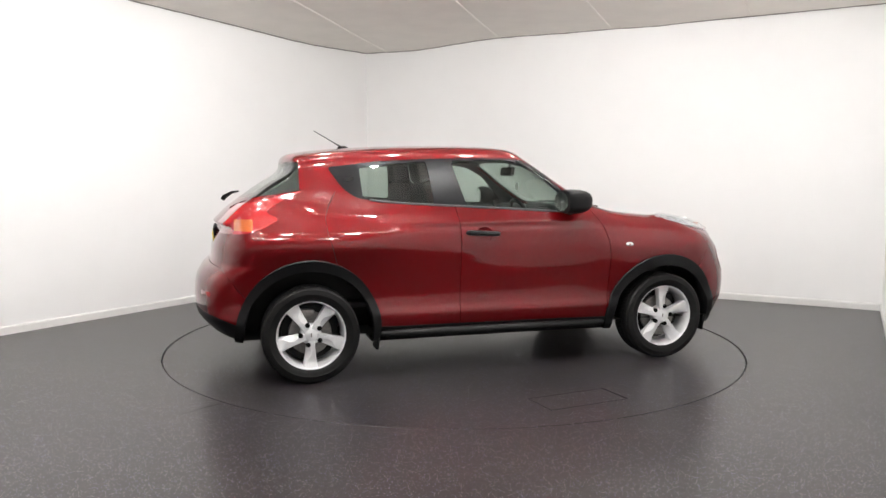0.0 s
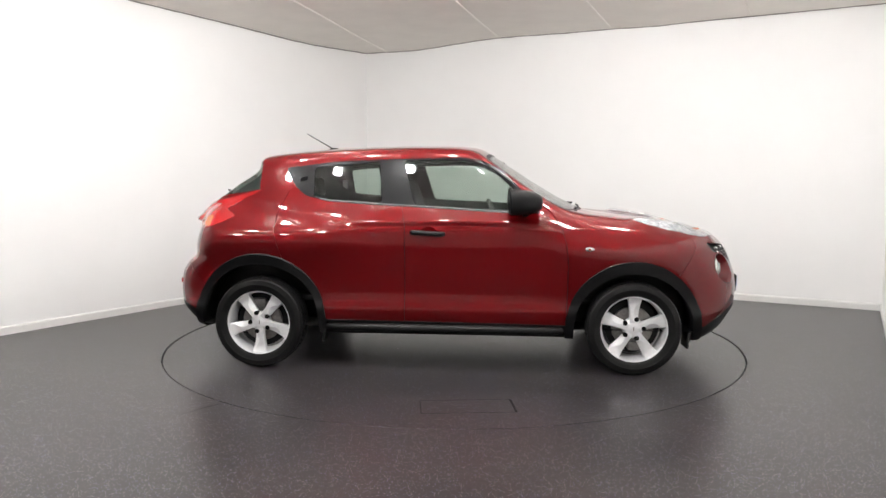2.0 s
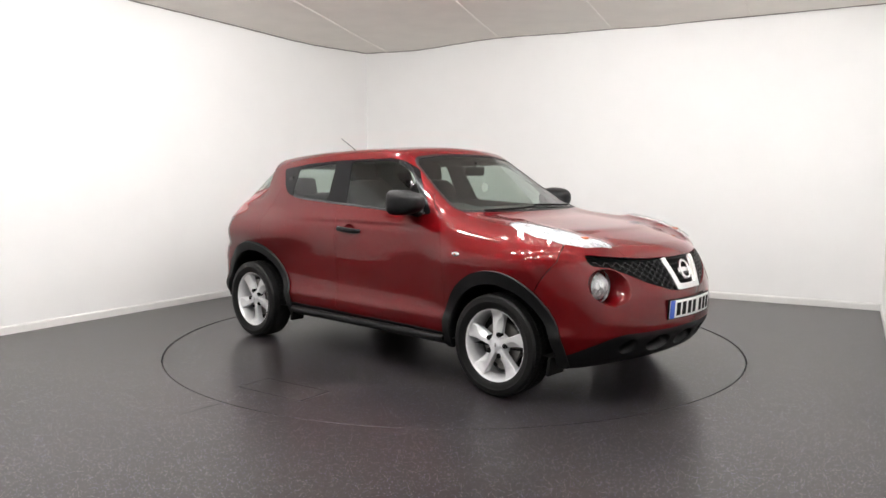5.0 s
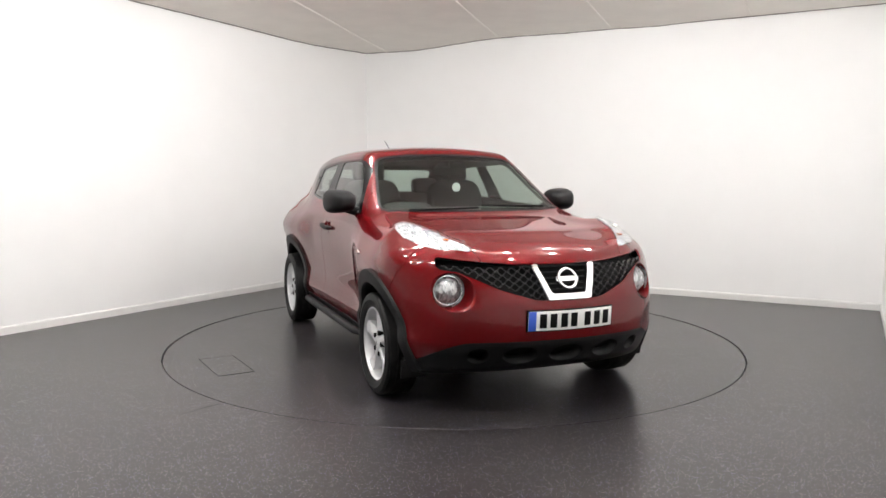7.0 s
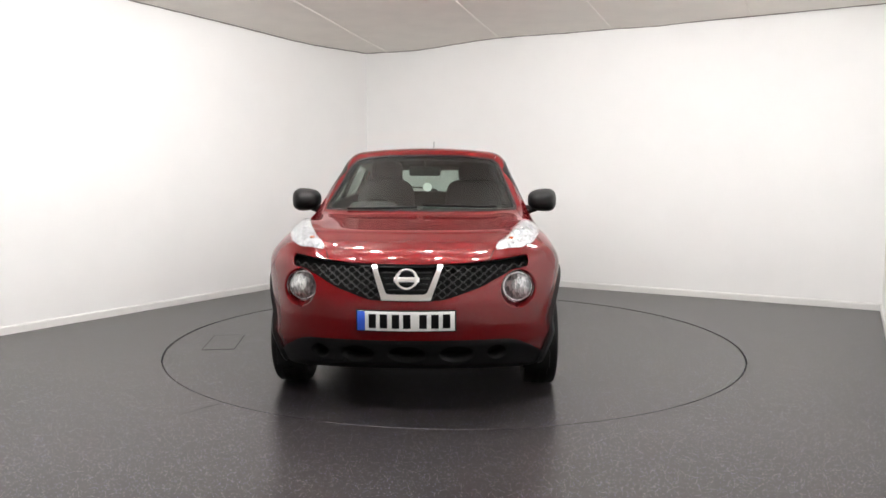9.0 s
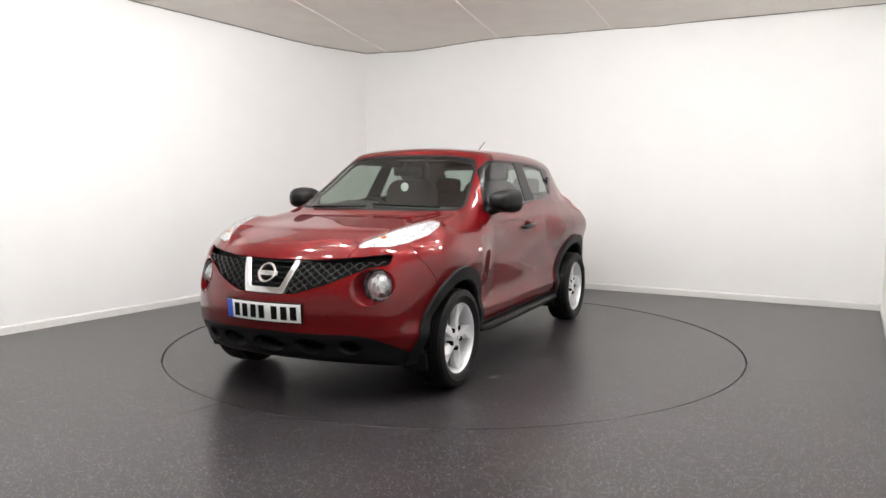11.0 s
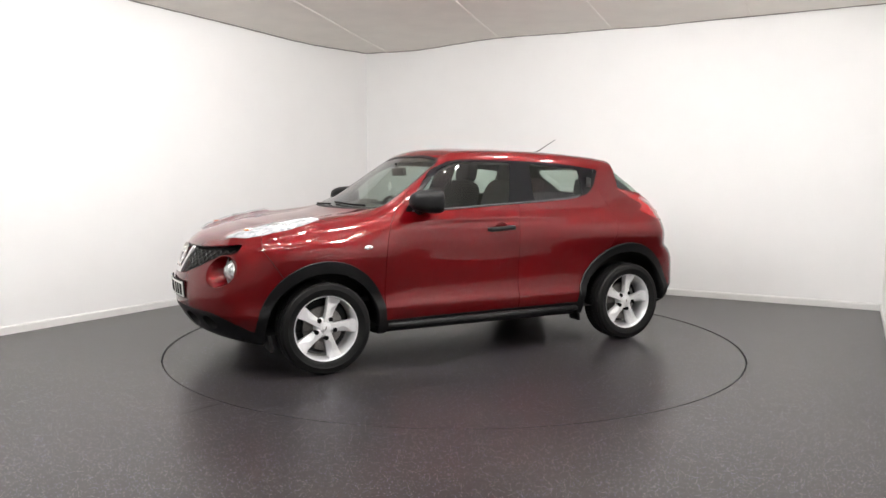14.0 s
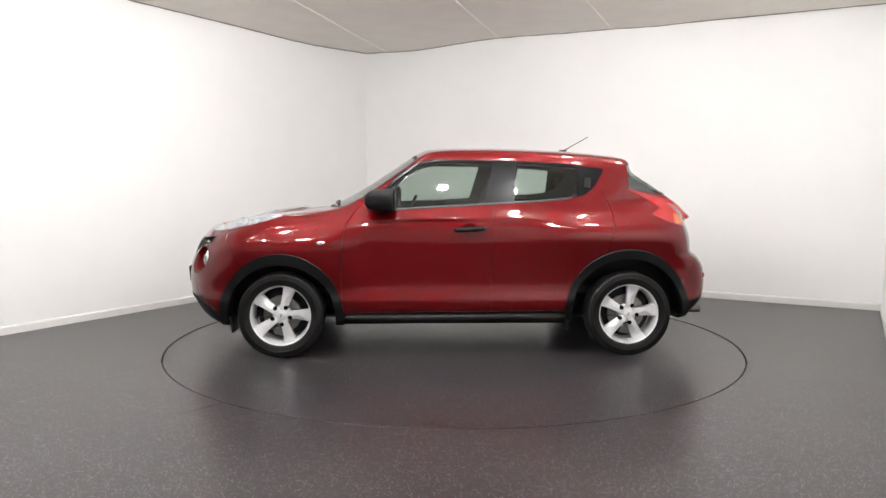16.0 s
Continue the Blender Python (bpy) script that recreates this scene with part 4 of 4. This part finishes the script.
def round_lamp(side):
    y, z = LAMP
    back = surface_x(y + 0.09, z) - 0.022
    fwd = Matrix.Translation((back, side * y, z)) @ Vector((1.0, 0.10 * side, 0.04)).to_track_quat("Z", "Y").to_matrix().to_4x4()
    spin = fwd @ pose(0, 0, 0, 90, 0, 0)

    def made_part(name, prof, material, parent, label="", seg=56):
        bm = lathe_bm(prof, seg)
        bm.transform(spin)
        bmesh.ops.recalc_face_normals(bm, faces=bm.faces)
        return part(name, bm, material, parent, label)

    bowl = made_part("headlamp", [(0.0, 0.065), (0.030, 0.060), (0.055, 0.042), (0.072, 0.016), (0.076, -0.002)], FACET.m, car, "round headlamp with faceted bright bowl")
    made_part("bezel", [(0.075, 0.0), (0.078, -0.008), (0.082, -0.006), (0.085, 0.004), (0.088, 0.03)], CHROME, bowl, "chrome ring")
    part("surround", lamp_tunnel_bm(side, back), PAINT, bowl, "red painted lamp surround", sharp=70)
    made_part("lens", [(0.0, -0.020), (0.030, -0.017), (0.056, -0.011), (0.071, -0.003), (0.077, 0.005)], CLEAR, bowl, "clear domed lens")
    made_part("bulb_shield", [(0.0, 0.006), (0.014, 0.010), (0.018, 0.026), (0.016, 0.060)], CHROME, bowl)


round_lamp(1)
round_lamp(-1)


def bent_bm(sx, sy, sz, x0, z0, bevel):
    """A thin slab bent round the nose."""
    n = 12
    bms = box_bm(sx, sy, sz, None, bevel)
    bmesh.ops.bisect_plane(bms, geom=bms.verts[:] + bms.edges[:] + bms.faces[:], plane_co=(0, 0, 0), plane_no=(1, 0, 0))
    for k in range(1, n):
        bmesh.ops.bisect_plane(bms, geom=bms.verts[:] + bms.edges[:] + bms.faces[:], plane_co=(-sx / 2 + sx * k / n, 0, 0), plane_no=(1, 0, 0))
    for v in bms.verts:
        x = v.co.x + x0
        v.co.x, v.co.z = x, v.co.z + z0 - 0.36 * x * x
    return bms


def number_plate():
    plate = part("number_plate", bent_bm(0.535, 0.118, 0.010, 0, 0, 0.004), INK, car, "white number plate on a black holder")
    nf = nose_frame(0, 0.545, 0.008)
    plate.matrix_basis = Matrix.Translation(nf.translation) @ Vector((1, 0, -0.06)).to_track_quat("Z", "Y").to_matrix().to_4x4()
    part("plate_face", bent_bm(0.520, 0.105, 0.004, 0, 0.006, 0.0015), PLATE, plate, "white plate face")
    part("plate_band", bent_bm(0.042, 0.105, 0.002, -0.239, 0.0088, 0.0005), BLUE, plate, "blue end band")
    for x in (-0.178, -0.118, -0.054, 0.006, 0.092, 0.155, 0.216):
        part("plate_mark", bent_bm(0.040, 0.076, 0.002, x, 0.0092, 0.0008), INK, plate)


number_plate()


# ---- side fittings ----
def door_mirror(side):
    bm = bmesh.new()
    bmesh.ops.create_uvsphere(bm, u_segments=40, v_segments=24, radius=1.0)
    for v in bm.verts:
        x, y, z = v.co
        sx = math.copysign(abs(x) ** 0.75, x)
        sy = math.copysign(abs(y) ** 0.72, y)
        sz = math.copysign(abs(z) ** 0.72, z)
        if x < 0:
            sx = max(sx, -0.60)
        v.co = (0.136 * sx, 0.102 * sy * (1 - 0.10 * sx), 0.080 * sz * (1 + 0.12 * sy * side) * (1 - 0.12 * sx))
    bm.transform(pose(0.522, side * 0.862, 1.143, 0, 0, -6 * side))
    shell = part("door_mirror", bm, PLASTIC, car, "matt black door mirror")
    part("mirror_arm", tube_bm([(0.56, side * 0.70, 1.078), (0.55, side * 0.76, 1.074), (0.53, side * 0.82, 1.088), (0.515, side * 0.85, 1.10)], [0.042, 0.032, 0.026, 0.022], 12), PLASTIC, shell)
    g = lathe_bm([(0.0, 0.0), (0.8, 0.0), (1.0, 0.004)], 40)
    g.transform(pose(0.438, side * 0.862, 1.143, 0, 0, -6 * side) @ Matrix.Rotation(radians(90), 4, "Z") @ Matrix.Diagonal((0.088, 1, 0.066, 1)))
    part("mirror_glass", g, CHROME, shell, "silver mirror glass")


def door_handle(side):
    y = surface_y(-0.1, 0.93) + 0.016
    pts = [(-0.215, y - 0.02, 0.938), (-0.20, y + 0.004, 0.938), (-0.15, y + 0.012, 0.936), (-0.05, y + 0.012, 0.930), (-0.005, y + 0.004, 0.928), (0.006, y - 0.02, 0.928)]
    bm = tube_bm(pts, [0.014, 0.017, 0.017, 0.017, 0.016, 0.013], 12)
    bm.transform(Matrix.Diagonal((1, side, 1, 1)))
    bmesh.ops.recalc_face_normals(bm, faces=bm.faces)
    handle = part("door_handle", bm, PLASTIC, car, "black pull door handle")
    cup = lathe_bm([(0.0, 0.006), (0.030, 0.004), (0.048, 0.0005), (0.058, -0.003)], 32)
    cup.transform(pose(-0.098, side * (y - 0.0155), 0.925) @ Matrix.Diagonal((1.05, -1 * side, 0.88, 1)))
    bmesh.ops.recalc_face_normals(cup, faces=cup.faces)
    part("handle_cup", cup, PAINT, handle, "red painted finger recess")


def side_lamp(side):
    y = surface_y(0.968, 0.838)
    bm = bmesh.new()
    bmesh.ops.create_uvsphere(bm, u_segments=24, v_segments=12, radius=1.0)
    bm.transform(pose(0.968, side * (y + 0.001), 0.838, 0, 4) @ Matrix.Diagonal((0.031, 0.008, 0.0155, 1)))
    lamp = part("side_indicator", bm, REFLECTOR, car, "small oval clear side indicator")
    b2 = bmesh.new()
    bmesh.ops.create_uvsphere(b2, u_segments=12, v_segments=8, radius=1.0)
    b2.transform(pose(0.966, side * (y + 0.006), 0.838) @ Matrix.Diagonal((0.009, 0.005, 0.007, 1)))
    part("bulb", b2, AMBER_LENS, lamp)


def rear_handle(side):
    y = surface_y(-0.985, 1.255)
    bm = prism_bm(soft_outline([(-0.955, 1.20), (-1.005, 1.215), (-1.01, 1.30), (-0.96, 1.315)], 0.01).tolist(), 0.022, pose(0, side * (y - 0.012), 0, 0, 0, 0))
    part("rear_door_handle", bm, GLOSS, car, "hidden black door handle in the window trim")


def belt_strip(side):
    """The weather strip along the windows' lower edge."""
    xs = np.linspace(-0.86, 0.60, 40)
    pts = []
    for x in xs:
        z = float(cv(np.array(x), (-0.955, 1.175), (-0.80, 1.142), (-0.41, 1.115), (-0.03, 1.095), (0.25, 1.078), (0.52, 1.064), (0.655, 1.066))) + 0.008
        pts.append((float(x), side * (surface_y(float(x), z) + 0.002), z))
    part("belt_strip", tube_bm(pts, 0.0065, 8), BELT, car, "thin grey weather strip under the windows")


BELT = plain("weather_strip", (0.10, 0.10, 0.105), 0.28, 0.5, grain=0.1, bump=0)


def sill_step(side):
    pts = [(-0.80, 0.79, 0.285), (-0.74, 0.822, 0.288), (-0.4, 0.826, 0.288), (0.0, 0.826, 0.287), (0.4, 0.827, 0.286), (0.72, 0.825, 0.284), (0.80, 0.795, 0.282)]
    bm = tube_bm(pts, [0.02, 0.026, 0.028, 0.028, 0.028, 0.026, 0.02], 14)
    bm.transform(Matrix.Diagonal((1, side, 1, 1)))
    bmesh.ops.recalc_face_normals(bm, faces=bm.faces)
    part("sill_moulding", bm, PLASTIC, car, "rounded black sill moulding")


def mud_flap(side, x, z, w):
    bm = box_bm(0.02, w, 0.11, pose(x, side * 0.735, z, 0, 8, 0), 0.006)
    part("mud_flap", bm, RUBBER, car, "black rubber flap")


for side in (1, -1):
    door_mirror(side)
    door_handle(side)
    side_lamp(side)
    rear_handle(side)
    sill_step(side)
    belt_strip(side)
    mud_flap(side, 1.625, 0.235, 0.16)
    mud_flap(side, -0.825, 0.235, 0.12)

# ---- roof and rear fittings ----
zr = surface_z(-0.97, 0.0)
aerial = part("aerial", tube_bm([(-0.933, 0, zr + 0.012), (-0.99, 0, zr + 0.045), (-1.135, 0, zr + 0.128)], [0.006, 0.0035, 0.0025], 8), INK, car, "thin black roof aerial")
foot = bmesh.new()
bmesh.ops.create_uvsphere(foot, u_segments=20, v_segments=10, radius=1.0)
foot.transform(pose(-0.923, 0, zr + 0.004) @ Matrix.Diagonal((0.042, 0.018, 0.017, 1)))
part("aerial_base", foot, INK, aerial)
wip = tube_bm([(-1.78, 0.0, 1.150), (-1.768, -0.01, 1.168), (-1.72, -0.10, 1.20), (-1.68, -0.26, 1.21)], [0.016, 0.017, 0.009, 0.006], 10)
part("rear_wiper", wip, INK, car, "black rear wiper")
for y0, y1 in ((0.52, 0.02), (-0.02, -0.50)):
    pts = []
    for k in range(9):
        y = y0 + (y1 - y0) * k / 8
        x = 0.945 - 0.30 * y * y - 0.012 * k * (1 if y0 > 0.1 else -1) * 0.3
        pts.append((x, y, surface_z(x, y) + 0.010))
    part("windscreen_wiper", tube_bm(pts, 0.007, 8), INK, car, "black wiper resting at the screen's base")
# rear plate, reflectors
YELLOW = plain("plate_yellow", (0.72, 0.55, 0.12), 0.4, grain=0.02, bump=0)


def tail_x(y, z):
    lo, hi = -2.6, -0.6
    for _ in range(40):
        mid = (lo + hi) / 2
        if body_field(np.array(mid), np.array(abs(y)), np.array(z)) > 0:
            lo = mid
        else:
            hi = mid
    return (lo + hi) / 2


rear_plate = part("rear_number_plate", box_bm(0.012, 0.52, 0.112, pose(tail_x(0, 0.88) + 0.012, 0, 0.88, 0, -4, 0), 0.003), YELLOW, car, "yellow rear number plate")
part("plate_holder", box_bm(0.02, 0.54, 0.15, pose(tail_x(0, 0.88) + 0.024, 0, 0.89, 0, -4, 0), 0.006), INK, rear_plate)
for side in (1, -1):
    part("rear_reflector", box_bm(0.016, 0.13, 0.034, pose(tail_x(0.62, 0.575) + 0.001, side * 0.62, 0.575, 0, 0, 22 * -side), 0.006), RED_LENS, car, "red bumper reflector")
pipe = lathe_bm([(0.021, 0.0), (0.026, 0.0), (0.026, 0.16), (0.021, 0.16)], 24, True)
pipe.transform(pose(-1.93, 0.48, 0.285, 0, 0, -90))
part("exhaust_pipe", pipe, STEEL, car, "short steel exhaust pipe")

# ---- cabin ----
def cushion(name, sx, sy, sz, m, material, parent, label="", power=0.42):
    bm = bmesh.new()
    bmesh.ops.create_uvsphere(bm, u_segments=28, v_segments=18, radius=1.0)
    for v in bm.verts:
        v.co = Vector([math.copysign(abs(c) ** power, c) * s / 2 for c, s in zip(v.co, (sx, sy, sz))])
    bm.transform(m)
    return part(name, bm, material, parent, label)


for y in (0.37, -0.37):
    seat = cushion("front_seat", 0.52, 0.50, 0.20, pose(-0.02, y, 0.66, 0, -6), FABRIC, car, "dark fabric front seat")
    cushion("seat_back", 0.17, 0.48, 0.62, pose(-0.33, y, 0.98, 0, -16), FABRIC, seat)
    cushion("headrest", 0.10, 0.26, 0.17, pose(-0.44, y, 1.355, 0, -10), FABRIC, seat)
    for k in (-0.055, 0.055):
        part("headrest_post", tube_bm([(-0.42, y + k, 1.24), (-0.435, y + k, 1.33)], 0.007, 8), CHROME, seat)
bench = cushion("rear_seat", 0.50, 1.18, 0.20, pose(-0.78, 0, 0.66, 0, -6), FABRIC, car, "dark fabric rear bench")
cushion("seat_back", 0.16, 1.20, 0.56, pose(-1.10, 0, 0.90, 0, -18), FABRIC, bench)
for y in (0.40, -0.40):
    cushion("headrest", 0.10, 0.24, 0.15, pose(-1.17, y, 1.225, 0, -10), FABRIC, bench)
part("parcel_shelf", box_bm(0.42, 1.10, 0.02, pose(-1.44, 0, 1.02), 0.006), INSIDE, car, "dark parcel shelf")
dash = cushion("dashboard", 0.56, 1.34, 0.34, pose(0.72, 0, 0.905, 0, 8), INSIDE, car, "dark plastic dashboard", 0.35)
cushion("instrument_hood", 0.24, 0.36, 0.12, pose(0.55, -0.37, 1.055, 0, 12), INSIDE, dash)
sw = part("steering_wheel", lathe_bm([(0.172 + 0.014 * math.cos(a), 0.014 * math.sin(a)) for a in (2 * math.pi * k / 12 for k in range(12))], 48, True), INK, car, "black steering wheel")
sw.matrix_basis = pose(0.36, -0.37, 0.985, 0, -24, 0) @ pose(0, 0, 0, 0, 0, 90)
part("wheel_boss", box_bm(0.20, 0.05, 0.10, pose(0, 0.02, -0.02), 0.02), INK, sw)
part("wheel_arm", box_bm(0.33, 0.02, 0.035, pose(0, 0.0, 0.01), 0.008), INK, sw)
mir = part("interior_mirror", box_bm(0.035, 0.235, 0.068, pose(0.375, 0.0, 1.352, 0, 10, 0), 0.014), INK, car, "dark interior mirror under the roof")
part("mirror_stem", tube_bm([(0.385, 0, 1.37), (0.40, 0, 1.42)], 0.010, 8), INK, mir)
tag = lathe_bm([(0.0, 0.0), (0.032, 0.0), (0.033, 0.002), (0.033, 0.004), (0.0, 0.004)], 32)
tag.transform(pose(0.47, 0.025, 1.235, 0, 0, 90))
part("tag", tag, PLATE, mir, "white round paper tag")
pan = box_bm(2.6, 1.30, 0.04, pose(-0.2, 0, 0.46), 0.01)
part("cabin_floor", pan, FABRIC, car, "dark carpet")


def turn(t):
    """The turntable's heading in degrees at t seconds."""
    off = float(np.interp(t, [0, 0.1, 0.2, 0.3, 0.4, 0.5, 1, 1.5, 2.5, 3.5, 4.0, 6.5, 7, 7.5, 8.5, 9, 11.5, 12.5, 13, 16],
                          [-2.39, -1.65, -1.1, -0.65, -0.33, -0.08, 0.5, 0.78, 0.78, 0.65, 0.42, -0.25, -0.20, -0.18, -0.15, -0.12, 0.38, 0.18, 0.0, 0.0]))
    return 11.193 - 12.295 * (t - 8) + off


DECK_Z = -0.002


def motions():
    times = [0, 0.1, 0.2, 0.3, 0.4] + [0.5 * k for k in range(1, 33)]
    walk(deck, [(t, pose(0, 0, DECK_Z, 0, 0, turn(t) - 90)) for t in times])
    walk(car, [(t, pose(0, 0, DECK_Z, 0, 0, turn(t) - 90) @ pose(0.008, -0.204, 0)) for t in times])


motions()
